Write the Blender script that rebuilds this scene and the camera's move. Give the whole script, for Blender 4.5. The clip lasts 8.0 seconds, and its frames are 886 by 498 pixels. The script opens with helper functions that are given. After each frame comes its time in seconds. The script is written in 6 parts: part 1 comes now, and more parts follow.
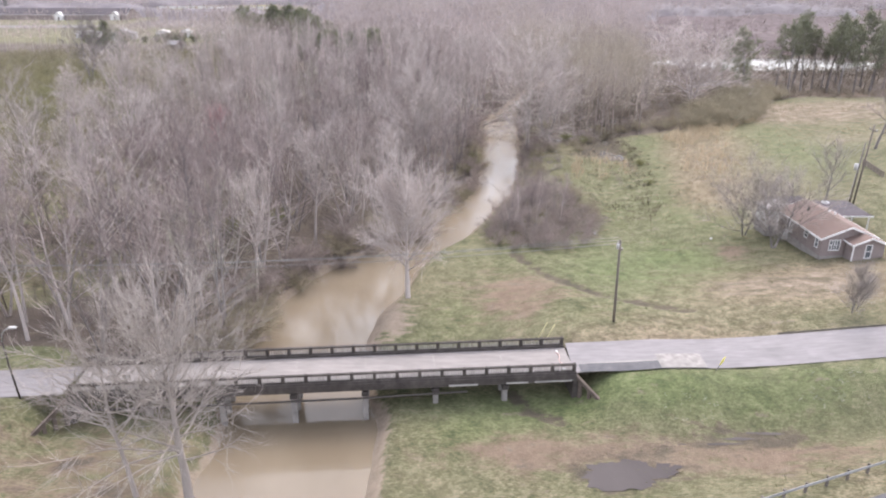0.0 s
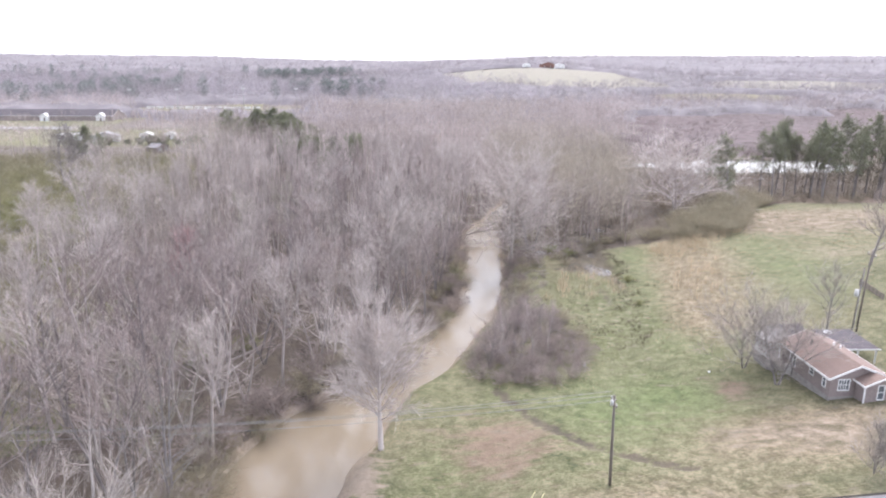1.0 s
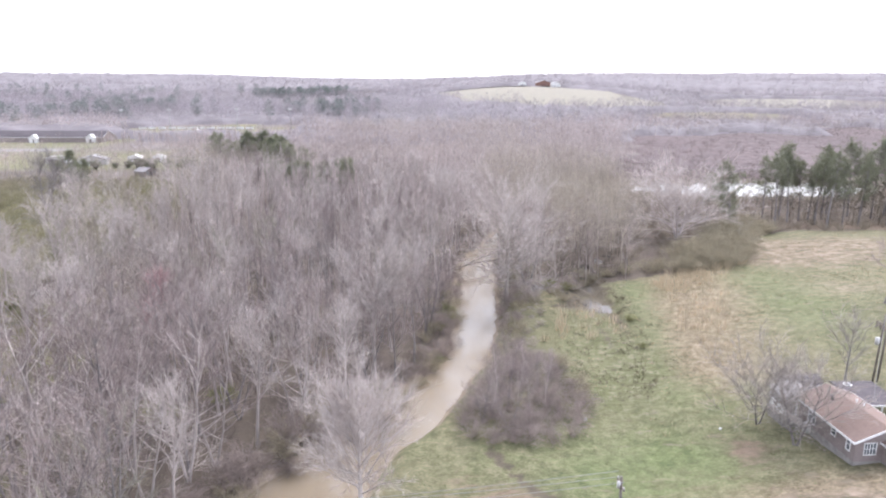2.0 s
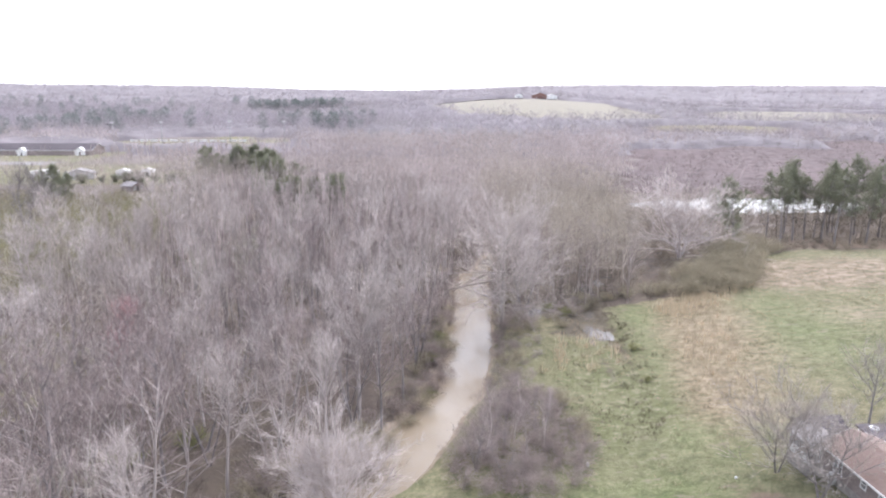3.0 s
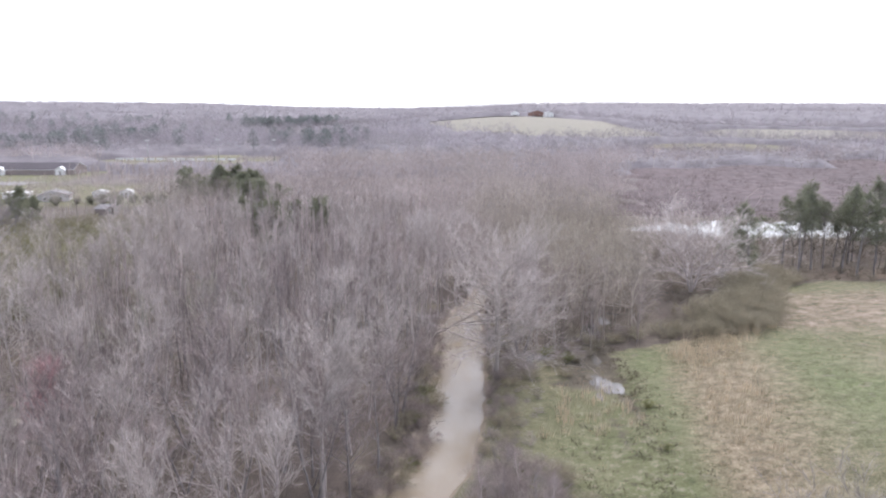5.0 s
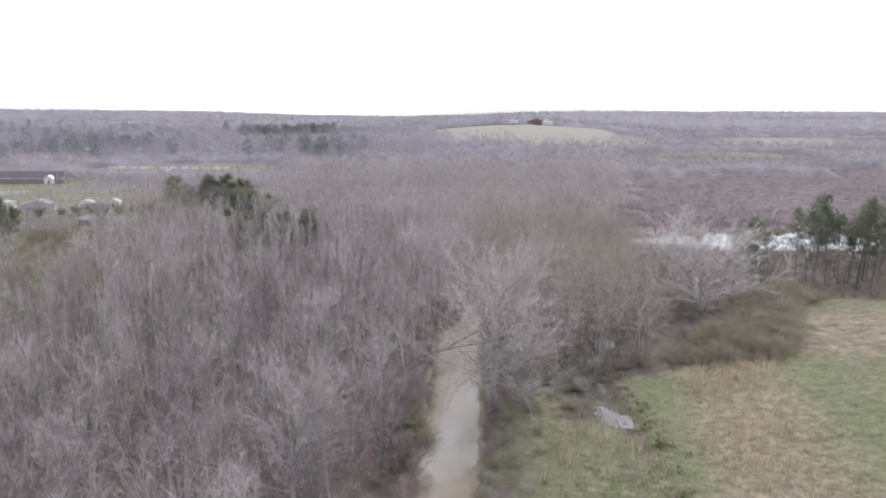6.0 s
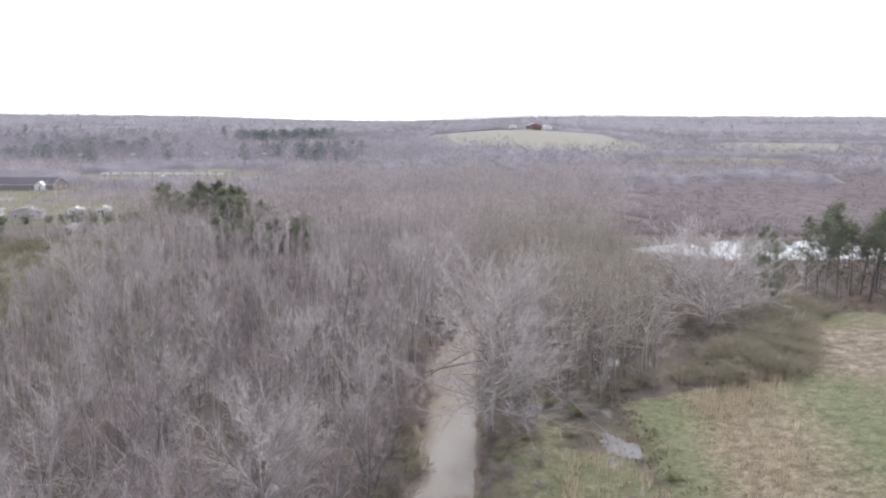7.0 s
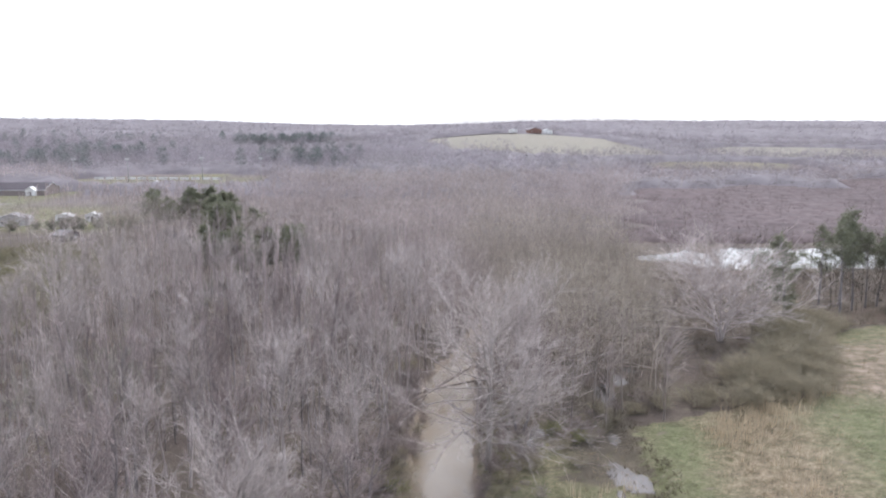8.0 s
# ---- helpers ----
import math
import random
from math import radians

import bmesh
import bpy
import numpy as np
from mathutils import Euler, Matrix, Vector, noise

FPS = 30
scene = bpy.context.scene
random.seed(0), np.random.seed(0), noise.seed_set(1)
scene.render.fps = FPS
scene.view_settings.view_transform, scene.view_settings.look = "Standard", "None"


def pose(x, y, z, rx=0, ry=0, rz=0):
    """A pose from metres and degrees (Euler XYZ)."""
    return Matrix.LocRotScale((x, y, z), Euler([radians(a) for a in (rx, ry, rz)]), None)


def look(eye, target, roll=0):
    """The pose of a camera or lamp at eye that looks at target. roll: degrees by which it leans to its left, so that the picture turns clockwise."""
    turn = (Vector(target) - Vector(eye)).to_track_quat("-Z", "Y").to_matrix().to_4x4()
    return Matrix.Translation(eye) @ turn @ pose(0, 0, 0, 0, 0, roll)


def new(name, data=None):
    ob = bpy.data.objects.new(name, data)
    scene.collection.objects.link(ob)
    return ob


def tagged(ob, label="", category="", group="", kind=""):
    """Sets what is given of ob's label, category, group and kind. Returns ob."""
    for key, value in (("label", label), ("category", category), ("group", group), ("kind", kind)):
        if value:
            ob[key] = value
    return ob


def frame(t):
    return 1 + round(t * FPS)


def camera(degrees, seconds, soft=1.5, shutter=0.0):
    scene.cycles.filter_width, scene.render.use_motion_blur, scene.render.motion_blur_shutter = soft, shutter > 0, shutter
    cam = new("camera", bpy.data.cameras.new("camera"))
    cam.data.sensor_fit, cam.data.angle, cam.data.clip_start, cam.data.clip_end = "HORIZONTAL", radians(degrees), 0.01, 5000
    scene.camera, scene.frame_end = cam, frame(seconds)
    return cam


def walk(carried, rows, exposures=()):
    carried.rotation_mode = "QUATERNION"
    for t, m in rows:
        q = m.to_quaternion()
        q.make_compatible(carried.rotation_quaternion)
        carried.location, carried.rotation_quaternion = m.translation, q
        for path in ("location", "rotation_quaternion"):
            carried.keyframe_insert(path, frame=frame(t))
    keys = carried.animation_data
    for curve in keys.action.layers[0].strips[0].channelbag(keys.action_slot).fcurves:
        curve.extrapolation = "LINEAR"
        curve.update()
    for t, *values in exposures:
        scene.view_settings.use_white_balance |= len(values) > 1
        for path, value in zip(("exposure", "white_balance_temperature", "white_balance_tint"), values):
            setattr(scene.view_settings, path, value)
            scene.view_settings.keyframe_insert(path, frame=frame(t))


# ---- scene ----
# ---------------------------------------------------------------- camera
cam = camera(63.2, 8.0, soft=2.1)
METRES, EYE, TILT, LEAN, TURN = 63.0, 33.6, -22.0, -0.2, 0.0
ROWS = [
    (0.0, 0.0, 0.0, 0.0, 0.0, 0.0, -0.0),
    (0.5, 0.0081, 0.0454, 0.0469, -0.46, 0.71, 0.23),
    (1.0, 0.017, 0.0966, 0.0939, -1.06, 7.01, 0.4),
    (1.5, 0.0259, 0.1441, 0.1324, -1.18, 8.05, 0.54),
    (3.0, 0.05, 0.3007, 0.2124, -1.55, 9.2, 0.61),
    (3.5, 0.0574, 0.3537, 0.2351, -1.64, 9.53, 0.62),
    (4.0, 0.0644, 0.4066, 0.2569, -1.71, 9.85, 0.65),
    (4.5, 0.0724, 0.4596, 0.2785, -1.76, 10.18, 0.68),
    (6.0, 0.103, 0.661, 0.3572, -1.88, 11.13, 0.67),
    (6.5, 0.1113, 0.7134, 0.3781, -1.91, 11.34, 0.67),
    (7.0, 0.1192, 0.7662, 0.3996, -1.92, 11.52, 0.69),
    (7.5, 0.1277, 0.8225, 0.422, -1.92, 11.7, 0.69),
    (8.0, 0.1351, 0.8747, 0.443, -1.92, 11.84, 0.7),
]
EXPOSURES = [(0.0, 1.36, 6400, 14), (1.0, 1.54, 6200, 13), (3.5, 1.46, 6150, 13), (4.5, 1.28, 6100, 13), (6.0, 0.90, 6100, 11), (6.6, 0.94, 6100, 11), (8.0, 0.97, 6100, 11)]
walk(cam, [(t, pose(0, 0, EYE, TILT, LEAN, TURN) @ pose(METRES * x, METRES * y, METRES * z, 90 + pitch, roll, yaw)) for t, x, y, z, yaw, pitch, roll in ROWS], EXPOSURES)

# ---------------------------------------------------------------- world and sun: bright overcast
SUN_EL, SUN_AZ = radians(56), radians(25)
world = bpy.data.worlds.new("overcast_sky")
scene.world = world
world.use_nodes = True
wt = world.node_tree
wt.nodes.clear()
w_out = wt.nodes.new("ShaderNodeOutputWorld")
w_sky = wt.nodes.new("ShaderNodeTexSky")
w_sky.sky_type, w_sky.sun_disc, w_sky.sun_elevation, w_sky.sun_rotation = "NISHITA", False, SUN_EL, SUN_AZ
w_sky.dust_density = 4.0
w_b1 = wt.nodes.new("ShaderNodeBackground")
w_b1.inputs["Strength"].default_value = 0.08
wt.links.new(w_sky.outputs[0], w_b1.inputs["Color"])
w_co = wt.nodes.new("ShaderNodeTexCoord")
w_map = wt.nodes.new("ShaderNodeMapping")
w_map.inputs["Scale"].default_value, w_map.inputs["Location"].default_value = (-1.2, 1.2, 8.0), (1.90, 0.52, 0.60)
w_no = wt.nodes.new("ShaderNodeTexNoise")
w_no.inputs["Scale"].default_value, w_no.inputs["Detail"].default_value = 1.7, 5.0
w_rp = wt.nodes.new("ShaderNodeValToRGB")
w_rp.color_ramp.elements[0].position, w_rp.color_ramp.elements[0].color = 0.38, (0.33, 0.335, 0.365, 1)
w_rp.color_ramp.elements[1].position, w_rp.color_ramp.elements[1].color = 0.60, (0.92, 0.92, 0.94, 1)
w_b2 = wt.nodes.new("ShaderNodeBackground")
w_add = wt.nodes.new("ShaderNodeAddShader")
wt.links.new(w_co.outputs["Generated"], w_map.inputs["Vector"])
wt.links.new(w_map.outputs[0], w_no.inputs["Vector"])
wt.links.new(w_no.outputs["Fac"], w_rp.inputs["Fac"])
wt.links.new(w_rp.outputs[0], w_b2.inputs["Color"])
w_b2.inputs["Strength"].default_value = 0.98
wt.links.new(w_b1.outputs[0], w_add.inputs[0])
wt.links.new(w_b2.outputs[0], w_add.inputs[1])
wt.links.new(w_add.outputs[0], w_out.inputs["Surface"])

sun = new("sun", bpy.data.lights.new("sun", "SUN"))
sun.data.energy, sun.data.angle, sun.data.color = 0.95, radians(28), (1.0, 0.97, 0.93)
sun.matrix_world = look((0, 0, 200), (-200 * math.cos(SUN_EL) * math.sin(SUN_AZ), -200 * math.cos(SUN_EL) * math.cos(SUN_AZ), 200 - 200 * math.sin(SUN_EL)))


# ---------------------------------------------------------------- materials
def material(name, rough=0.8, metal=0.0):
    m = bpy.data.materials.new(name)
    m.use_nodes = True
    nt = m.node_tree
    b = nt.nodes["Principled BSDF"]
    b.inputs["Roughness"].default_value, b.inputs["Metallic"].default_value = rough, metal
    b.inputs["Specular IOR Level"].default_value = 0.25
    return m, nt, b


def node(nt, kind, **inputs):
    n = nt.nodes.new(kind)
    for k, v in inputs.items():
        n.inputs[k.replace("_", " ")].default_value = v
    return n


def coords(nt, scale=1.0, stretch=(1, 1, 1), world_space=True):
    if world_space:
        src = nt.nodes.new("ShaderNodeNewGeometry").outputs["Position"]
    else:
        src = nt.nodes.new("ShaderNodeTexCoord").outputs["Object"]
    mp = nt.nodes.new("ShaderNodeMapping")
    mp.inputs["Scale"].default_value = (scale * stretch[0], scale * stretch[1], scale * stretch[2])
    nt.links.new(src, mp.inputs["Vector"])
    return mp.outputs[0]


def noise_fac(nt, scale, detail=4.0, rough=0.6, stretch=(1, 1, 1), world_space=True):
    n = node(nt, "ShaderNodeTexNoise", Scale=1.0, Detail=detail, Roughness=rough)
    nt.links.new(coords(nt, scale, stretch, world_space), n.inputs["Vector"])
    return n.outputs["Fac"]


def ramp(nt, fac, stops):
    r = nt.nodes.new("ShaderNodeValToRGB")
    els = r.color_ramp.elements
    while len(els) < len(stops):
        els.new(0.5)
    for e, (p, c) in zip(els, stops):
        e.position, e.color = p, (*c, 1)
    nt.links.new(fac, r.inputs["Fac"])
    return r.outputs[0]


def mix(nt, fac, a, b, blend="MIX"):
    m = nt.nodes.new("ShaderNodeMix")
    m.data_type, m.blend_type = "RGBA", blend
    for sock, v in ((m.inputs[0], fac), (m.inputs[6], a), (m.inputs[7], b)):
        if isinstance(v, (int, float)):
            sock.default_value = v
        elif isinstance(v, tuple):
            sock.default_value = (*v, 1)
        else:
            nt.links.new(v, sock)
    return m.outputs[2]


def calc(nt, op, a, b=0.0):
    m = nt.nodes.new("ShaderNodeMath")
    m.operation, m.use_clamp = op, op in ("MULTIPLY", "ADD")
    for sock, v in ((m.inputs[0], a), (m.inputs[1], b)):
        if isinstance(v, (int, float)):
            sock.default_value = v
        else:
            nt.links.new(v, sock)
    return m.outputs[0]


def bump(nt, b, fac, strength=0.4, distance=0.05):
    n = node(nt, "ShaderNodeBump", Strength=strength, Distance=distance)
    nt.links.new(fac, n.inputs["Height"])
    nt.links.new(n.outputs[0], b.inputs["Normal"])


def attr(nt, name):
    a = nt.nodes.new("ShaderNodeAttribute")
    a.attribute_name = name
    return a.outputs["Fac"]


def simple(name, dark, light, scale=3.0, rough=0.8, metal=0.0, bumpy=0.2, stretch=(1, 1, 1), detail=5.0, vary=0.0):
    """Two-scale mottled surface between two tones; vary: spread from piece to piece."""
    m, nt, b = material(name, rough, metal)
    f1 = noise_fac(nt, scale, detail, 0.65, stretch)
    f2 = noise_fac(nt, scale * 0.13, 3.0)
    c = ramp(nt, f1, [(0.3, dark), (0.7, light)])
    mid = tuple(0.55 * (p + q) / 2 for p, q in zip(dark, light))
    c = mix(nt, calc(nt, "MULTIPLY", ramp(nt, f2, [(0.5, (0, 0, 0)), (0.75, (1, 1, 1))]), 0.5), c, mid)
    if vary:
        oi = nt.nodes.new("ShaderNodeObjectInfo").outputs["Random"]
        c = mix(nt, calc(nt, "MULTIPLY", oi, vary), c, tuple(0.5 * v for v in dark))
    nt.links.new(c, b.inputs["Base Color"])
    if bumpy:
        bump(nt, b, f1, bumpy, 0.03)
    return m


def see_through(nt, b, colour, share):
    """Thin twigs and leaves let some light through."""
    tl = nt.nodes.new("ShaderNodeBsdfTranslucent")
    nt.links.new(colour, tl.inputs["Color"])
    mx = nt.nodes.new("ShaderNodeMixShader")
    mx.inputs[0].default_value = share
    nt.links.new(b.outputs[0], mx.inputs[1])
    nt.links.new(tl.outputs[0], mx.inputs[2])
    nt.links.new(mx.outputs[0], nt.nodes["Material Output"].inputs["Surface"])


def bark(name, dark, light, source, scale=2.0, thin=True):
    """Bark; source: what sets one tree apart ("object", or a vertex attribute)."""
    m, nt, b = material(name, 0.9)
    if source == "object":
        s = nt.nodes.new("ShaderNodeObjectInfo").outputs["Random"]
    else:
        s = attr(nt, source)
    tone = ramp(nt, s, [(0.0, dark), (1.0, light)])
    f = noise_fac(nt, scale, 4.0, 0.6, (1, 1, 0.25))
    c = mix(nt, 0.5, tone, ramp(nt, f, [(0.3, tuple(0.45 * v for v in dark)), (0.7, light)]))
    if source == "tone":
        # kinds of tree: mauve-grey to greenish grey
        c = mix(nt, attr(nt, "hue"), c, mix(nt, 1.0, c, (0.90, 0.96, 0.72), "MULTIPLY"))
        if thin:
            see_through(nt, b, c, 0.35)
    nt.links.new(c, b.inputs["Base Color"])
    return m


M_TRUNK = bark("bark_trunk", (0.12, 0.105, 0.10), (0.27, 0.245, 0.24), "object", 3.0)
M_TWIG = bark("bark_twig", (0.155, 0.122, 0.116), (0.41, 0.340, 0.323), "object", 1.0)
M_TWIGOLIVE = bark("bark_twig_olive", (0.17, 0.155, 0.118), (0.40, 0.37, 0.30), "object", 1.0)
M_PALE = bark("bark_pale", (0.31, 0.268, 0.25), (0.53, 0.468, 0.44), "object", 1.0)
M_WOODS = bark("bark_woods", (0.165, 0.136, 0.131), (0.58, 0.498, 0.476), "tone", 0.6)
# far bark and treetops: the blue-grey of distance haze is put into the colour
M_FAR = bark("bark_far_hazed", (0.185, 0.164, 0.176), (0.40, 0.362, 0.384), "tone", 0.1)
M_CANOPY = bark("bark_canopy_hazed", (0.125, 0.112, 0.120), (0.20, 0.181, 0.192), "tone", 0.05, False)
M_GREYTWIG = bark("bark_grey_brown", (0.29, 0.255, 0.232), (0.40, 0.355, 0.325), "object", 1.0)
M_PINKISH = bark("bark_pinkish", (0.44, 0.388, 0.362), (0.54, 0.475, 0.446), "object", 1.0)
M_REDBUD = bark("bark_reddish", (0.38, 0.21, 0.22), (0.42, 0.27, 0.27), "object", 1.0)


def leafy(name, dark, light, source="object"):
    m, nt, b = material(name, 0.75)
    s = attr(nt, source) if source != "object" else nt.nodes.new("ShaderNodeObjectInfo").outputs["Random"]
    isl = nt.nodes.new("ShaderNodeNewGeometry").outputs["Random Per Island"]
    c = mix(nt, isl, ramp(nt, s, [(0.0, dark), (1.0, light)]), tuple(0.6 * v for v in light))
    nt.links.new(c, b.inputs["Base Color"])
    see_through(nt, b, c, 0.4)
    return m


M_NEEDLE = leafy("pine_needles", (0.17, 0.182, 0.122), (0.26, 0.266, 0.185))
# greyer and bluer than the near needles: distance haze put into the colour
M_NEEDLE_FAR = leafy("far_needles_hazed", (0.155, 0.172, 0.165), (0.215, 0.228, 0.215), "tone")
M_OLIVE = leafy("olive_twigs", (0.26, 0.235, 0.165), (0.36, 0.315, 0.23))
M_GREENLEAF = leafy("fresh_leaves", (0.19, 0.20, 0.09), (0.25, 0.25, 0.12))
M_REED = leafy("dry_reed", (0.27, 0.22, 0.145), (0.42, 0.345, 0.23), "tone")
M_BRUSH = leafy("brown_brush", (0.25, 0.207, 0.19), (0.35, 0.292, 0.27))
M_CONCRETE = simple("weathered_concrete", (0.17, 0.155, 0.145), (0.30, 0.28, 0.265), 1.5, 0.9)
M_DARKCON = simple("stained_concrete", (0.040, 0.034, 0.031), (0.095, 0.082, 0.075), 1.2, 0.9, vary=0.3)
M_RUST = simple("brown_stained_concrete", (0.07, 0.055, 0.047), (0.15, 0.12, 0.10), 1.5, 0.9)
M_DECK = simple("bridge_deck_concrete", (0.185, 0.168, 0.16), (0.26, 0.238, 0.228), 0.9, 0.9, stretch=(0.5, 2, 1))
M_BALUSTER = simple("worn_pale_concrete", (0.30, 0.28, 0.26), (0.42, 0.40, 0.38), 4.0, 0.9, vary=0.5)
M_ASPHALT = simple("grey_asphalt", (0.165, 0.153, 0.155), (0.23, 0.215, 0.217), 1.3, 0.9, stretch=(0.4, 2, 1))
M_ASPHALT2 = simple("dark_asphalt", (0.075, 0.075, 0.08), (0.125, 0.12, 0.125), 1.3, 0.9)
M_STAKE = simple("pale_yellow_stake", (0.40, 0.37, 0.20), (0.50, 0.46, 0.26), 3.0, 0.6, bumpy=0)
M_YELLOW = simple("yellow_sign_paint", (0.52, 0.46, 0.08), (0.62, 0.55, 0.12), 3.0, 0.5, bumpy=0)
M_WOODPOLE = simple("weathered_pole_wood", (0.10, 0.085, 0.075), (0.20, 0.17, 0.15), 3.0, 0.9, stretch=(1, 1, 0.1))
M_METAL = simple("galvanised_steel", (0.22, 0.22, 0.22), (0.32, 0.32, 0.31), 4.0, 0.55, 0.5, bumpy=0.05)
M_WIRE = simple("wire_grey", (0.18, 0.18, 0.18), (0.26, 0.26, 0.26), 2.0, 0.6, bumpy=0)
M_ROOF = simple("brown_shingle", (0.155, 0.112, 0.098), (0.235, 0.172, 0.15), 2.2, 0.9, stretch=(1, 3, 1), vary=0.35)
M_ROOFGREY = simple("grey_metal_roof", (0.15, 0.14, 0.145), (0.215, 0.20, 0.205), 0.8, 0.6, bumpy=0.1)
M_ROOFDARK = simple("dark_grey_roof", (0.06, 0.052, 0.058), (0.10, 0.088, 0.095), 0.8, 1.0, bumpy=0.1)
M_ROPE = simple("faded_pink_rope", (0.50, 0.36, 0.33), (0.60, 0.46, 0.42), 2.0, 0.8, bumpy=0)
M_SIDING = simple("mauve_brown_brick", (0.185, 0.152, 0.145), (0.255, 0.212, 0.20), 5.0, 0.85)
M_WHITE = simple("white_paint", (0.58, 0.57, 0.56), (0.72, 0.71, 0.70), 2.0, 0.6, bumpy=0.03)
M_PALEWALL = simple("pale_wall", (0.38, 0.37, 0.355), (0.50, 0.49, 0.475), 1.0, 0.8, bumpy=0.05)
M_RED = simple("brick_red", (0.16, 0.09, 0.075), (0.22, 0.13, 0.11), 3.0, 0.85)
M_DARK = simple("dark_opening", (0.03, 0.03, 0.03), (0.06, 0.055, 0.055), 2.0, 0.9, bumpy=0)
M_DEADWOOD = simple("dead_wood", (0.13, 0.105, 0.09), (0.24, 0.20, 0.175), 2.0, 0.9)

m, nt, b = material("window_glass", 0.08)
b.inputs["Base Color"].default_value = (0.10, 0.11, 0.12, 1)
b.inputs["Specular IOR Level"].default_value = 0.6
M_GLASS = m


def water_material(name, dark, light, rough, wave, spec):
    m, nt, b = material(name, rough)
    f = noise_fac(nt, 0.06, 4.0, 0.6, (1, 0.5, 1))
    nt.links.new(ramp(nt, f, [(0.35, dark), (0.65, light)]), b.inputs["Base Color"])
    b.inputs["IOR"].default_value = 1.33
    b.inputs["Specular IOR Level"].default_value = spec
    bump(nt, b, noise_fac(nt, 1.6, 3.0, 0.5, (1.0, 0.6, 1)), wave, 0.04)
    return m


M_RIVER = water_material("muddy_river_water", (0.150, 0.120, 0.085), (0.195, 0.160, 0.117), 0.07, 0.4, 0.75)
M_POND = water_material("pond_water", (0.07, 0.062, 0.056), (0.10, 0.088, 0.08), 0.09, 0.4, 0.6)
M_MUDPOOL = water_material("muddy_puddle", (0.072, 0.063, 0.062), (0.108, 0.096, 0.092), 0.6, 0.6, 0.06)
M_PUDDLE = water_material("puddle_water", (0.08, 0.072, 0.066), (0.13, 0.118, 0.108), 0.04, 0.25, 0.9)

# ground: turf, dry grass, leaf litter, mud, far land, by what grows where
m, nt, b = material("ground_cover", 0.95)
g1, g2, g3 = noise_fac(nt, 0.09, 5.0), mix(nt, 0.5, noise_fac(nt, 0.7, 8.0, 0.75), noise_fac(nt, 2.6, 6.0, 0.75, (1.0, 1.8, 1.0))), noise_fac(nt, 0.33, 8.0, 0.75, (0.8, 1.9, 1))
turf = ramp(nt, g2, [(0.41, (0.050, 0.056, 0.027)), (0.5, (0.104, 0.104, 0.056)), (0.59, (0.185, 0.165, 0.106))])
fresh = ramp(nt, g2, [(0.40, (0.047, 0.063, 0.024)), (0.5, (0.088, 0.110, 0.045)), (0.60, (0.152, 0.166, 0.080))])
dry = ramp(nt, g2, [(0.41, (0.066, 0.054, 0.033)), (0.5, (0.152, 0.120, 0.079)), (0.59, (0.285, 0.234, 0.168))])
litter = ramp(nt, g2, [(0.36, (0.044, 0.034, 0.029)), (0.64, (0.108, 0.086, 0.073))])
mud = ramp(nt, g2, [(0.3, (0.15, 0.118, 0.092)), (0.7, (0.32, 0.262, 0.205))])
wet = ramp(nt, g2, [(0.3, (0.045, 0.038, 0.03)), (0.7, (0.10, 0.083, 0.062))])
red = ramp(nt, g2, [(0.36, (0.115, 0.083, 0.06)), (0.64, (0.195, 0.145, 0.108))])


def edge(name, width=0.25):
    """A zone's share, its rim broken up by noise."""
    n = nt.nodes.new("ShaderNodeMath")
    n.operation = "MULTIPLY_ADD"
    nt.links.new(g3, n.inputs[0])
    n.inputs[1].default_value = 2.6
    n.inputs[2].default_value = -1.3
    n2 = nt.nodes.new("ShaderNodeMath")
    n2.operation = "ADD"
    nt.links.new(attr(nt, name), n2.inputs[0])
    nt.links.new(n.outputs[0], n2.inputs[1])
    v = n2.outputs[0]
    return ramp(nt, v, [(0.5 - width, (0, 0, 0)), (0.5 + width, (1, 1, 1))])


col = mix(nt, edge("fresh", 0.42), turf, fresh)
col = mix(nt, edge("dry", 0.42), col, dry)
col = mix(nt, edge("litter", 0.2), col, litter)
marsh = ramp(nt, noise_fac(nt, 0.75, 9.0, 0.78, (1.0, 1.2, 1.0)), [(0.38, (0.045, 0.040, 0.026)), (0.45, (0.090, 0.096, 0.044)), (0.54, (0.105, 0.110, 0.055)), (0.61, (0.195, 0.175, 0.125))])
col = mix(nt, edge("marsh", 0.35), col, marsh)
col = mix(nt, edge("red"), col, red)
pinkish = ramp(nt, noise_fac(nt, 0.5, 8.0, 0.75, (0.85, 1.2, 1.0)), [(0.38, (0.085, 0.080, 0.045)), (0.48, (0.145, 0.116, 0.084)), (0.6, (0.26, 0.21, 0.165))])
col = mix(nt, edge("straw", 0.3), col, pinkish)
far = ramp(nt, g1, [(0.35, (0.095, 0.08, 0.08)), (0.65, (0.145, 0.122, 0.12))])
col = mix(nt, attr(nt, "far"), col, far)
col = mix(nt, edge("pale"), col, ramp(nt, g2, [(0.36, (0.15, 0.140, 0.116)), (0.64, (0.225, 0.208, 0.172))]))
col = mix(nt, edge("mud", 0.12), col, mud)
col = mix(nt, edge("wet", 0.15), col, wet)
col = mix(nt, calc(nt, "MULTIPLY", ramp(nt, g1, [(0.4, (0, 0, 0)), (0.7, (1, 1, 1))]), 0.25), col, (0.21, 0.18, 0.125))
nt.links.new(col, b.inputs["Base Color"])
bump(nt, b, g2, 0.9, 0.3)
M_GROUND = m


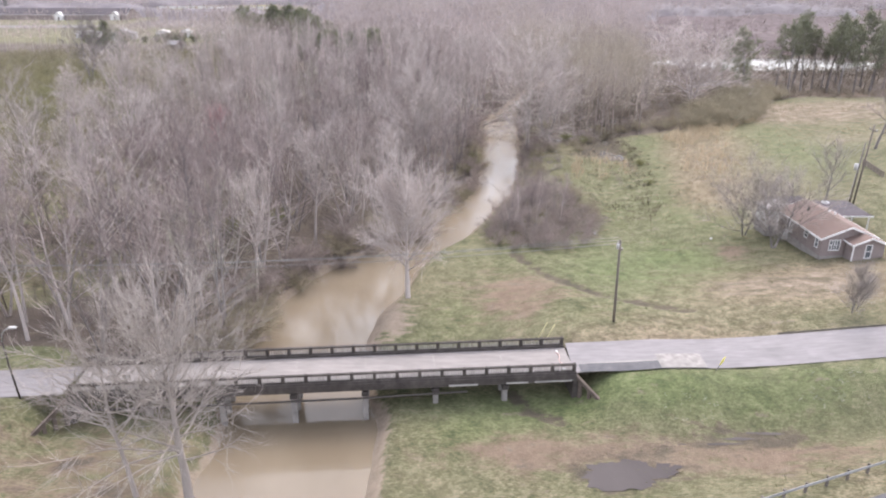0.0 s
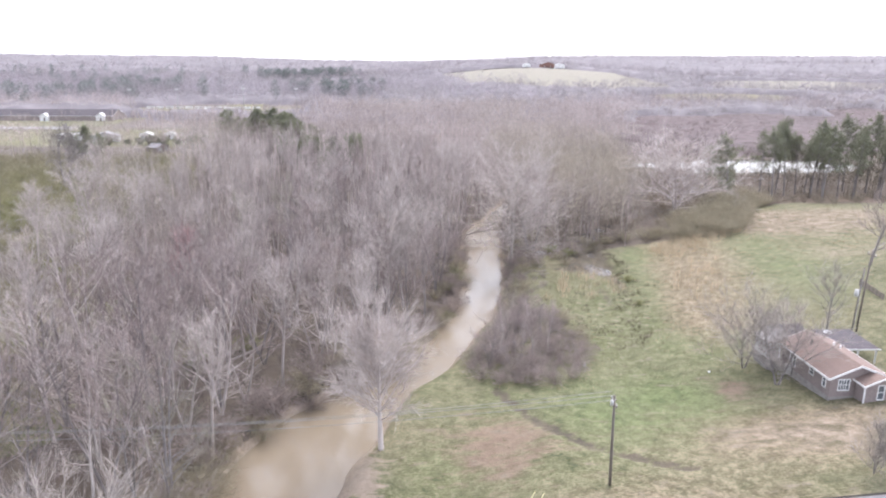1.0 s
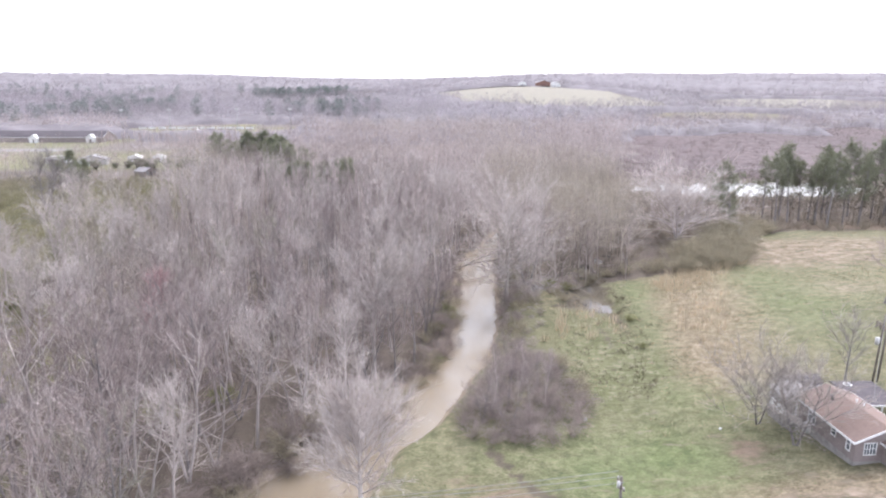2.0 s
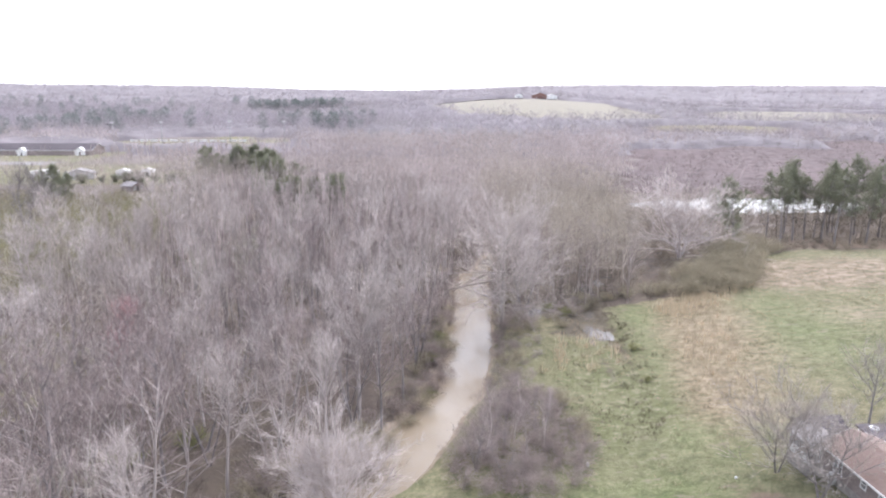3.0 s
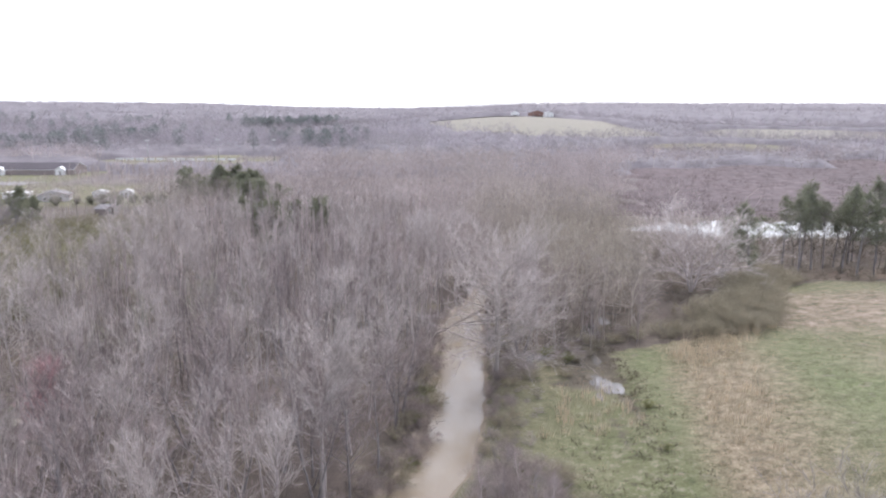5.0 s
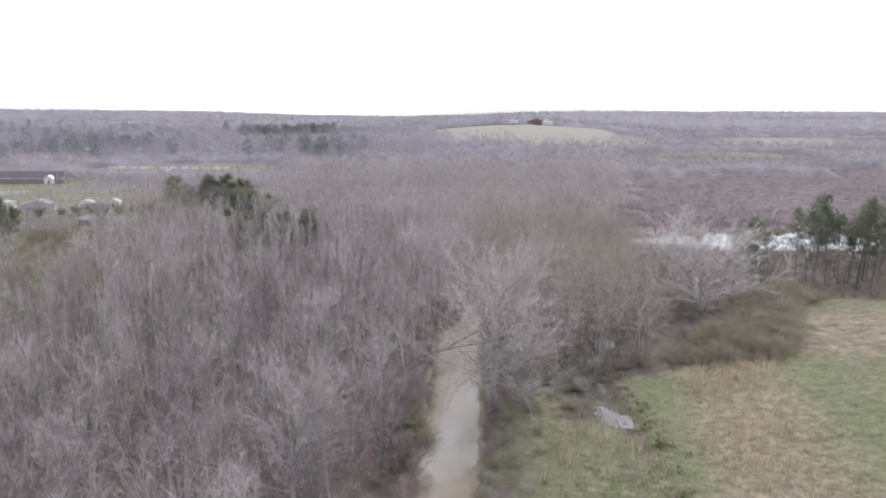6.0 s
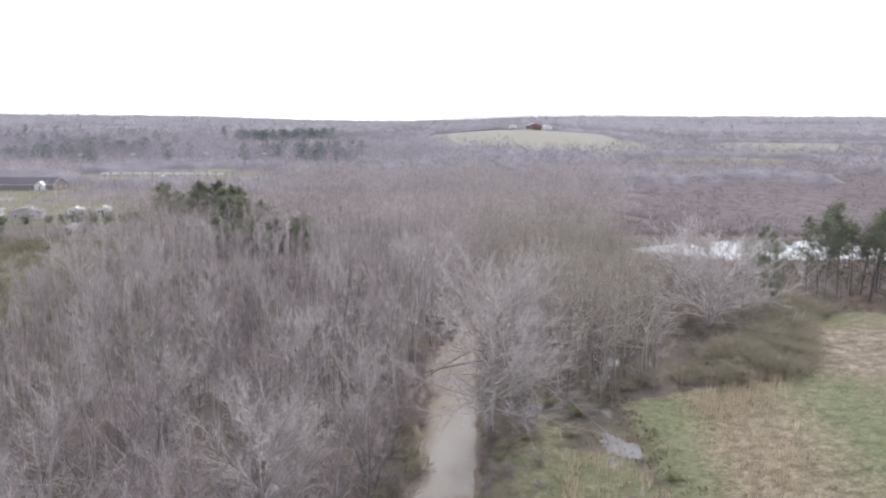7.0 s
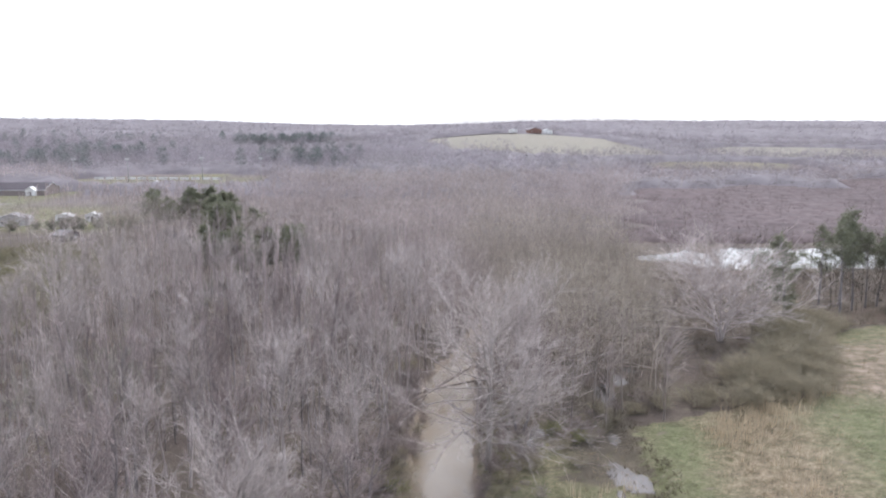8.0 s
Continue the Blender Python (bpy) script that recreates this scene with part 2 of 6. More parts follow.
# ---------------------------------------------------------------- shape helpers
def mesh_of(name, verts, faces, mat, smooth=False):
    me = bpy.data.meshes.new(name)
    me.from_pydata([tuple(v) for v in verts], [], [tuple(f) for f in faces])
    me.materials.append(mat)
    if smooth:
        me.polygons.foreach_set("use_smooth", [True] * len(me.polygons))
    me.update()
    return me


def tri_mesh(name, verts, tris, mat, **attrs):
    """A mesh from numpy arrays of points and triangles, with float attributes on the points."""
    me = bpy.data.meshes.new(name)
    n, k = len(verts), len(tris)
    me.vertices.add(n)
    me.vertices.foreach_set("co", np.ascontiguousarray(verts, dtype=np.float32).ravel())
    me.loops.add(3 * k)
    me.loops.foreach_set("vertex_index", np.ascontiguousarray(tris, dtype=np.int32).ravel())
    me.polygons.add(k)
    me.polygons.foreach_set("loop_start", np.arange(0, 3 * k, 3, dtype=np.int32))
    for key, val in attrs.items():
        me.attributes.new(key, "FLOAT", "POINT").data.foreach_set("value", np.ascontiguousarray(val, dtype=np.float32))
    me.materials.append(mat)
    me.update(calc_edges=True)
    return me


def part(name, data, parent=None, label="", m=None):
    """One mesh as an object: a part of parent, or a thing."""
    ob = new(name, data)
    if m is not None:
        ob.matrix_basis = m
    if parent is not None:
        ob.parent = parent
    if label:
        ob["label"] = label
    return ob


def thing(name, m, label, category, group="", kind=""):
    ob = new(name)
    ob.matrix_basis = m
    ob.empty_display_size = 0.2
    return tagged(ob, label, category, group, kind)


def box_geo(x0, x1, y0, y1, z0, z1, bev=0.0):
    """A box, its upright and top edges chamfered by bev."""
    if not bev:
        v = [(x, y, z) for z in (z0, z1) for x, y in ((x0, y0), (x1, y0), (x1, y1), (x0, y1))]
        f = [(3, 2, 1, 0), (4, 5, 6, 7)] + [(i, (i + 1) % 4, 4 + (i + 1) % 4, 4 + i) for i in range(4)]
        return v, f
    def ring(s, z):
        b2 = min(bev, 0.45 * min(x1 - x0, y1 - y0))
        return [(x0 + b2 + s, y0 + s, z), (x1 - b2 - s, y0 + s, z), (x1 - s, y0 + b2 + s, z), (x1 - s, y1 - b2 - s, z),
                (x1 - b2 - s, y1 - s, z), (x0 + b2 + s, y1 - s, z), (x0 + s, y1 - b2 - s, z), (x0 + s, y0 + b2 + s, z)]
    v = ring(0, z0) + ring(0, z1 - bev) + ring(bev, z1)
    f = [tuple(range(7, -1, -1)), tuple(range(16, 24))]
    for k in (0, 8):
        f += [(k + i, k + (i + 1) % 8, k + 8 + (i + 1) % 8, k + 8 + i) for i in range(8)]
    return v, f


def join(*geos):
    v, f = [], []
    for gv, gf in geos:
        n = len(v)
        v += list(gv)
        f += [tuple(i + n for i in face) for face in gf]
    return v, f


def moved(geo, m):
    return [tuple(m @ Vector(p)) for p in geo[0]], geo[1]


def box(name, dims, mat, parent=None, label="", bev=0.0, m=None):
    return part(name, mesh_of(name, *box_geo(*dims, bev), mat), parent, label, m)


def tube_geo(points, radii, n=8, caps=True):
    """A tube through points; a radius of 0 at the end makes a tip."""
    v, f = [], []
    pts = [Vector(p) for p in points]
    ref = Vector((0.31, 0.87, 0.13))
    for i, p in enumerate(pts):
        d = (pts[min(i + 1, len(pts) - 1)] - pts[max(i - 1, 0)]).normalized()
        a = d.cross(ref)
        a = a.normalized() if a.length > 1e-3 else d.orthogonal().normalized()
        c = d.cross(a)
        for k in range(n):
            t = 2 * math.pi * k / n
            v.append(p + (a * math.cos(t) + c * math.sin(t)) * radii[i])
    for i in range(len(pts) - 1):
        for k in range(n):
            q = (k + 1) % n
            f += [(i * n + k, i * n + q, (i + 1) * n + q), (i * n + k, (i + 1) * n + q, (i + 1) * n + k)]
    if caps:
        f += [tuple(range(n - 1, -1, -1)), tuple(range((len(pts) - 1) * n, len(pts) * n))]
    return [tuple(p) for p in v], f


def tube(name, points, radii, mat, parent=None, label="", n=8, m=None):
    if not isinstance(radii, (list, tuple)):
        radii = [radii] * len(points)
    return part(name, mesh_of(name, *tube_geo(points, radii, n), mat, True), parent, label, m)


# ---------------------------------------------------------------- the lie of the land
def ss(a, b, x):
    t = np.clip((x - a) / (b - a), 0, 1)
    return t * t * (3 - 2 * t)


def wob(x, y, s, seed=0.0):
    """Cheap smooth waviness, -1 to 1."""
    return (np.sin(x / s + 1.7 * np.sin(y / s * 0.83 + seed) + seed) * np.cos(y / s * 1.13 + 1.3 * np.sin(x / s * 0.71 + 2 * seed))
            + 0.5 * np.sin(2.3 * x / s + seed * 3 + 1.1 * np.cos(1.9 * y / s)) * np.cos(2.1 * y / s - seed)) / 1.5


RIVER_Y = [-400, 0, 43, 50, 55, 68, 76, 82, 90, 97, 109, 123, 141, 165, 175, 186, 200, 230, 300, 420]
RIVER_L = [-60, -24, -18.7, -18.3, -18.9, -20.7, -18.6, -16.4, -11.0, -4.0, 0.4, 5.5, 7.3, 9.2, 10.2, 14.5, 19, 29, 57, 92]
RIVER_R = [-44, -10, -6.0, -6.0, -6.8, -8.3, -6.1, -4.4, -1.2, 3.4, 8.4, 12.6, 15.0, 16.6, 17.0, 18.2, 21.5, 32, 60, 96]
WATER_Z = -4.0
ROAD_X = [-400, -37, -31.5, 0, 11.5, 20, 32, 42, 70, 140, 420]
ROAD_Y = [22, 52.4, 52.98, 55.7, 56.7, 57.5, 57.6, 57.6, 58, 62, 95]


def road_y(x):
    return np.interp(x, ROAD_X, ROAD_Y)


def road_z(x):
    return 0.05 + 0.095 * np.maximum(0, np.minimum(x, 90) - 27)


def river_d(x, y):
    """Metres from the nearer bank: minus in the water."""
    l, r = np.interp(y, RIVER_Y, RIVER_L), np.interp(y, RIVER_Y, RIVER_R)
    slope = np.interp(y, [0, 76, 82, 124, 130, 170, 180], [0, 0, 0.62, 0.45, 0.12, 0.12, 0.4])
    return np.maximum(l - x, x - r) / np.sqrt(1 + slope**2) + 0.45 * wob(x, y, 2.3, 0.4) + 0.5 * wob(x, y, 6.0, 2.0)


POOLS = [(33.4, 139.8, 2.1, 3.6, -2.85), (37.2, 166.0, 1.2, 4.2, -2.9), (41.5, 172.5, 1.5, 2.2, -2.9), (45.0, 177.0, 1.6, 1.4, -2.9), (34.6, 150.5, 0.7, 2.2, -2.85), (24.6, 153.0, 0.9, 2.0, -2.95), (31.5, 135.5, 0.5, 1.5, -2.8),
         (14.2, 44.4, 3.9, 1.5, -2.75), (21.2, 47.9, 2.4, 0.16, -2.62), (26.6, 49.3, 1.6, 0.16, -2.6), (24.0, 48.6, 1.5, 0.2, -2.61), (38.2, 168.0, 0.9, 3.4, -2.9), (23.4, 150.5, 0.7, 2.6, -2.95), (128, 280, 45, 20, -3.2), (66, 386, 3.0, 6, -3.2), (118, 428, 12, 9, -3.2)]


GULLY = [(5.6, 56.5), (6.4, 54.6), (7.6, 53.0), (8.8, 51.9), (10.2, 50.8)]
DITCH = [(9.5, 88), (11.2, 83.6), (13.6, 78), (17, 72.9), (20.1, 70.4), (22.6, 68.6), (26, 67.4)]


def land(x, y):
    x, y = np.asarray(x, float), np.asarray(y, float)
    h = -2.6 + 0.18 * wob(x, y, 9.0, 1.0) + 0.10 * wob(x, y, 3.1, 4.0)
    h = h + 1.3 * ss(-30, -80, x) + 0.6 * wob(x, y, 60.0, 3.0) * ss(230, 330, y)
    hill = 0.14 * np.maximum(0, np.minimum(x, 100) - 28) * ss(46, 62, y) * (1 - 0.55 * ss(105, 150, y)) * (1 - 0.9 * ss(160, 215, y))
    h = h + hill
    # road on its bank
    yc, zr = road_y(x), road_z(x)
    on_n = ss(2, 15, x) + (1 - ss(-36, -32, x))
    on_s = ss(11.2, 16.0, x) + (1 - ss(-35, -31.5, x))
    north = (1 - ss(3.0, 34, y - yc)) * (y >= yc) * on_n * np.where((x < 12) & (x > -32), ss(2.2, 6.0, y - yc), 1.0)
    south = (1 - ss(3.0, 9.5, yc - y)) * (y < yc) * on_s
    wgt = np.clip(north + south, 0, 1)
    h = h * (1 - wgt) + (zr - 0.12) * wgt
    # lower road by the guard rail
    d = (y - 39.4) * 0.936 - (x - 23.2) * 0.352
    low = (1 - ss(-1.2, 5.5, d)) * ss(2, 22, x)
    h = h * (1 - low) + (-0.7) * low
    # distance: rolling land, the pasture hill and the ridge
    h = h + 25 * np.exp(-(((x - 120) / 170) ** 2) - ((y - 980) / 200) ** 2)
    h = h + 10 * np.exp(-(((x - 480) / 230) ** 2) - ((y - 930) / 80) ** 2) + 6 * np.exp(-(((x - 265) / 120) ** 2) - ((y - 670) / 45) ** 2)
    h = h + 24 * ss(1300, 2200, y) * ss(-100, 600, x) + 17 * ss(1500, 2300, y) * (1 - ss(-900, -200, x)) + 8 * ss(900, 2300, y)
    h = h + ss(600, 1500, y) * (3.5 * wob(x, y, 170, 1.0) + 5 * wob(x, y, 420, 5.0))
    h = h - 20 * ss(3200, 4700, y)
    # river and pools
    rd = river_d(x, y)
    h = np.where(y < 235, np.minimum(h, -4.75 + 0.85 * np.maximum(rd + 0.75, 0)), h)
    for cx, cy, rx, ry, z in POOLS:
        e = ((x - cx) / rx) ** 2 + ((y - cy) / ry) ** 2
        if rx > 10:
            e = e + 0.45 * wob(x, y, 11.0, cx) + 0.2 * wob(x, y, 4.0, cy)
            dip = 1 - ss(0.6, 1.6, e)
            h = np.where(e < 3, h * (1 - dip) + np.minimum(h, z - 0.35) * dip, h)
        else:
            flat = 1 - ss(2.2, 5.0, e)
            h = h * (1 - flat) + (z - 0.035 + 0.11 * wob(x, y, 0.8, cx) * np.minimum(1, e)) * flat
    # drainage ditch across the lawn
    dd = np.full(np.shape(x), 99.0)
    for (x0, y0), (x1, y1) in list(zip(DITCH[:-1], DITCH[1:])) + list(zip(GULLY[:-1], GULLY[1:])):
        t = np.clip(((x - x0) * (x1 - x0) + (y - y0) * (y1 - y0)) / ((x1 - x0) ** 2 + (y1 - y0) ** 2), 0, 1)
        dd = np.minimum(dd, np.hypot(x - x0 - t * (x1 - x0), y - y0 - t * (y1 - y0)))
    h = h - 0.35 * np.exp(-((dd / 0.7) ** 2))
    return h


def land_z(x, y):
    return float(land(x, y))


def field(x, y):
    """1 in the open ground right of the river: lawn, marsh and pasture."""
    west = np.interp(y, [50, 64, 76, 90, 93, 112, 118, 140, 152, 158, 185, 200], [-6, -5, -2, 3, 20, 21, 19, 24, 35, 66, 80, 88])
    inside = (x > west + 1.2 * wob(x, y, 7, 2)) & (y > 20) & (y < np.interp(x, [60, 80, 95, 130, 200], [157, 185, 196, 198, 205]))
    return inside


FAR_FIELDS = [(-330, 1500, 120, 50), (-620, 1750, 160, 60), (-150, 1900, 140, 50), (700, 1500, 170, 45), (1050, 1900, 200, 60), (-900, 1300, 140, 50), (-480, 1150, 60, 30), (420, 2100, 160, 50)]


def clearings(x, y):
    """1 where distance is open: the school grounds, the ball field, the pasture, the marsh, road and yard."""
    a = (x > -330) & (x < -172) & (y > 378) & (y < 470 + 6 * wob(x, y, 12, 2))
    a |= (x > -262) & (x < -98) & (y > 318 + 5 * wob(x, y, 14, 3)) & (y < np.interp(x, [-130, -118], [384, 356]))
    a |= ((x + 148) / 66) ** 2 + ((y - 540) / 60) ** 2 < 1 + 0.3 * wob(x, y, 15, 1)
    a |= ((x - 135) / 130) ** 2 + ((y - 890 + 0.5 * (x - 135)) / 140) ** 2 < 1.0 + 0.5 * wob(x, y, 75, 1) + 0.2 * wob(x, y, 22, 3)
    a |= ((x - 262) / 80) ** 2 + ((y - 640) / 42) ** 2 < 1 + 0.4 * wob(x, y, 25, 2)
    a |= ((x - 480) / 170) ** 2 + ((y - 870) / 75) ** 2 < 1 + 0.3 * wob(x, y, 40, 2)
    a |= (x > np.interp(y, [156, 165, 190, 226, 304], [44, 47, 55, 62, 74]) + 4 * wob(x, y, 11, 6)) & (x < 330) & (y > 156) & (y < 304)
    a |= (x > np.interp(y, [300, 430, 600], [78, 112, 190]) + 20 * wob(x, y, 22, 2)) & (x < 380 + 30 * wob(x, y, 60, 1)) & (y > 300) & (y < 470 + 0.35 * (x - 110) + 40 * wob(x, y, 28, 4))
    a |= ((x + 62) / 16) ** 2 + ((y - 118) / 22) ** 2 < 1
    a |= (x < np.interp(y, [120, 150, 200, 285], [-88, -72, -66, -76])) & (x > -175) & (y > 120) & (y < 290)
    a |= ((x + 55) / 17) ** 2 + ((y - 79) / 11) ** 2 < 1 + 0.4 * wob(x, y, 7, 3)
    for cx, cy, rx, ry in FAR_FIELDS:
        a |= ((x - cx) / rx) ** 2 + ((y - cy) / ry) ** 2 < 1 + 0.3 * wob(x, y, 50, cx)
    a |= np.abs(y - road_y(x)) < 6.5
    return a


def grid_axis(dense0, dense1, step, low, high, grow=1.16):
    mid = list(np.arange(dense0, dense1, step))
    up, s = [], step
    while (up[-1] if up else dense1) < high:
        up.append((up[-1] if up else mid[-1]) + s)
        s = min(s * grow, 130)
    down, s = [], step
    while (down[-1] if down else dense0) > low:
        down.append((down[-1] if down else dense0) - s)
        s = min(s * grow, 130)
    return np.array(down[::-1] + mid + up)


gx, gy = grid_axis(-42, 88, 0.9, -4300, 4300), grid_axis(36, 190, 0.9, -900, 4850)
GX, GY = np.meshgrid(gx, gy)
GZ = land(GX, GY)
nx, ny = len(gx), len(gy)
idx = np.arange(nx * ny).reshape(ny, nx)
q = np.stack([idx[:-1, :-1], idx[:-1, 1:], idx[1:, 1:], idx[1:, :-1]], -1).reshape(-1, 4)
tris = np.concatenate([q[:, [0, 1, 2]], q[:, [0, 2, 3]]])
fx, fy = GX.ravel(), GY.ravel()
FLD, CLR, RD = field(fx, fy), clearings(fx, fy), river_d(fx, fy)
east = (fy > 156) & (fy < 620) & (fx > 40) & (fx < 420) & ~FLD
strip = (fy > 60) & (fy < 152) & (fx > np.interp(fy, RIVER_Y, RIVER_R))
scrub = (fy > 300) & (fy < 600) & (fx > 60) & (fx < 400)
z_lit = np.where((FLD | CLR | strip) & ~scrub & ~east, 0.0, 1.0) * np.where(fy < road_y(fx) + 5, 0.0, 1.0)
z_mud = np.where(fy < 235, 1 - ss(0.2, 1.5, RD), 0) + 0.85 * np.exp(-(((fx + 5.4) / 2.4) ** 2) - ((fy - 70) / 6) ** 2) + 0.9 * np.exp(-(((fx + 5.3) / 1.1) ** 2) - ((fy - 47) / 7) ** 2)


def blob(cx, cy, rx, ry):
    return np.exp(-(((fx - cx) / rx) ** 2) - ((fy - cy) / ry) ** 2)




def band(x0, y0, x1, y1, half):
    """A soft band along a line on the ground."""
    t = np.clip(((fx - x0) * (x1 - x0) + (fy - y0) * (y1 - y0)) / ((x1 - x0) ** 2 + (y1 - y0) ** 2), 0, 1)
    return np.exp(-((np.hypot(fx - x0 - t * (x1 - x0), fy - y0 - t * (y1 - y0)) / half) ** 2))


z_fresh = 0.22 + 0.4 * blob(24, 79, 8, 6) + 0.4 * blob(31, 84, 5, 5) + 0.3 * blob(13, 53.6, 7, 2) + 0.22 * wob(fx, fy, 9.0, 3.3) + 0.65 * blob(25, 84, 10, 12) + 0.85 * blob(23, 52.8, 18, 2.6) + 0.6 * blob(3, 50, 5, 4) + 0.22 * band(70, 150, 62, 112, 6) + 0.45 * blob(2, 72, 5, 5) + 0.42 * band(43, 150, 34, 103, 4.5) + 0.4 * blob(-38, 58, 14, 4) + 0.2 * blob(-165, 530, 50, 20) + 0.35 * blob(40, 99, 9, 5)
z_dry = 0.22 + 0.75 * blob(42, 73, 9, 5) + 0.6 * blob(50, 70, 8, 6) + 0.2 * wob(fx, fy, 13.0, 7.0) - 0.35 * blob(24, 86, 11, 12) - 0.4 * blob(20, 53, 18, 3) + 0.66 * band(56, 157, 42.5, 107, 8.5) - 0.35 * band(68, 152, 62, 112, 6.0) - 0.3 * band(42, 150, 34, 104, 3.0) + 0.55 * blob(40, 72, 13, 5.5) + 0.5 * blob(22, 60, 14, 4) + 0.5 * blob(135, 900, 110, 130) + 0.8 * blob(-230, 640, 90, 40) + 0.8 * blob(480, 880, 180, 70) + 0.6 * blob(260, 640, 120, 30) + 0.35 * blob(34, 42, 14, 5)
z_straw = 0.55 * blob(42, 74, 7, 3) + 0.5 * blob(86, 158, 16, 7) + 0.55 * blob(78, 172, 7, 9) + 0.5 * blob(80, 138, 8, 6) + 0.95 * blob(92, 172, 24, 13) + 0.6 * blob(34, 72.5, 5, 2.5) + 0.7 * blob(41, 70, 4, 3.5) + 0.5 * blob(74, 164, 6, 5)
z_red = 0.9 * blob(22, 46.5, 18, 2.6) + 0.95 * blob(37, 84.8, 2.4, 3.0) + 0.45 * blob(5.5, 47, 5, 2.5) + 0.6 * blob(-27, 44, 12, 7) + 0.85 * blob(8.5, 74, 6, 8) + 0.4 * blob(38, 76, 8, 3) + 1.0 * blob(125, 206, 40, 9) + 0.9 * blob(230, 430, 120, 110)
dm = np.full(fx.shape, 99.0)
for (x0, y0), (x1, y1) in list(zip(DITCH[:-1], DITCH[1:])) + list(zip(GULLY[:-1], GULLY[1:])):
    t = np.clip(((fx - x0) * (x1 - x0) + (fy - y0) * (y1 - y0)) / ((x1 - x0) ** 2 + (y1 - y0) ** 2), 0, 1)
    dm = np.minimum(dm, np.hypot(fx - x0 - t * (x1 - x0), fy - y0 - t * (y1 - y0)))
z_wet = 1.1 * blob(31, 150, 4, 9) + 1.1 * blob(38, 162, 6, 6) + 0.9 * blob(50, 164, 12, 4) + 0.35 * blob(-26, 44, 10, 7) + 0.8 * np.exp(-((dm / 0.8) ** 2)) + 0.75 * blob(14, 44.8, 6, 2.2) + 0.75 * blob(25, 48.4, 8, 1.5) + 0.75 * blob(35.5, 152, 2.2, 17) + 0.6 * blob(28, 140, 6, 3) + 0.7 * blob(34.5, 128, 1.0, 9) + 0.6 * blob(31, 122, 1.0, 8) + 0.45 * blob(22, 104, 3, 8)
z_far = z_lit * ss(230, 420, fy)
z_lit = np.maximum(z_lit, np.where((fx < -60) & (fy > 110) & (fy < 290), 0.55, 0.0))
z_marsh = 1.0 * blob(28, 118, 8, 20) + 0.8 * blob(24, 106, 6, 8) + 0.7 * band(37.5, 140, 31.5, 108, 3.5) + 0.4 * blob(34, 78, 10, 6)
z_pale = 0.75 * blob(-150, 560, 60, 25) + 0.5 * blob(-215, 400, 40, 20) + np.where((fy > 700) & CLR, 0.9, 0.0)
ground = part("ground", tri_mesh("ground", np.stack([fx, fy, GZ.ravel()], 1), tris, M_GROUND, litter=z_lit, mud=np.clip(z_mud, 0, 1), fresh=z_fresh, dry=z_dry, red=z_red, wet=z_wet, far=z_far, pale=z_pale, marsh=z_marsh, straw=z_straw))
ground.data.polygons.foreach_set("use_smooth", [True] * len(ground.data.polygons))
tagged(ground, "grassy and wooded valley land with tan dry patches", "ground", kind="structure")


def ribbon(name, line, mat, z_of, sub=1.0):
    """A strip between two edges: rows of (left point, right point)."""
    v, f = [], []
    for i, (a, c) in enumerate(line):
        n = 5
        for k in range(n):
            t = k / (n - 1)
            x, y = a[0] + (c[0] - a[0]) * t, a[1] + (c[1] - a[1]) * t
            v.append((x, y, z_of(x, y, t)))
        if i:
            s = (i - 1) * n
            f += [(s + k, s + k + 1, s + n + k + 1, s + n + k) for k in range(n - 1)]
    return mesh_of(name, v, f, mat, True)


ys = np.arange(-390, 236, 4.0)
river = part("river", ribbon("river", [((np.interp(y, RIVER_Y, RIVER_L) - 2.5, y), (np.interp(y, RIVER_Y, RIVER_R) + 2.5, y)) for y in ys], M_RIVER, lambda x, y, t: WATER_Z))
tagged(river, "muddy tan river water between wooded banks", "river", kind="structure")
rp_ = random.Random(9)
for i, (cx, cy, rx, ry, z) in enumerate(POOLS):
    big = rx > 10
    ph = [rp_.uniform(0, 6.28) for _ in range(6)]
    v = []
    for a in np.linspace(0, 2 * math.pi, 120, endpoint=False):
        k = 1.5 if big else 1 + 0.22 * math.sin(2 * a + ph[0]) + 0.12 * math.sin(3 * a + ph[1]) + 0.07 * math.sin(7 * a + ph[2]) + 0.05 * math.sin(13 * a + ph[3]) + 0.05 * math.sin(23 * a + ph[4])
        v.append((cx + k * rx * math.cos(a), cy + k * ry * math.sin(a), z))
    v.append((cx, cy, z))
    ob = part("water", mesh_of("water", v, [(j, (j + 1) % 120, 120) for j in range(120)], M_POND if big else M_MUDPOOL if cy < 60 else M_PUDDLE))
    tagged(ob, "shallow still pond water reflecting white sky" if big else "shallow rainwater puddle in wet marsh grass", "pond" if big else "puddle", kind="structure")


def road_strip(name, xs, half0, half1, mat, lift, label, category="road"):
    line = [((x, float(road_y(x)) + half1), (x, float(road_y(x)) - half0)) for x in xs]
    ob = part(name, ribbon(name, line, mat, lambda x, y, t: float(road_z(x)) + lift - 0.05 * abs(2 * t - 1)))
    return tagged(ob, label, category, kind="structure")


road_strip("road", [11.6, 14, 17, 20, 25, 30, 35, 40, 46, 55, 70, 90, 120, 170, 250, 400], 2.35, 2.9, M_ASPHALT, 0.0, "pale grey worn asphalt country road on a grass bank")
road_strip("road", [-400, -250, -150, -90, -60, -50, -44, -40, -37, -34, -31.4], 2.2, 2.2, M_ASPHALT, 0.0, "grey asphalt road leading to the old bridge")

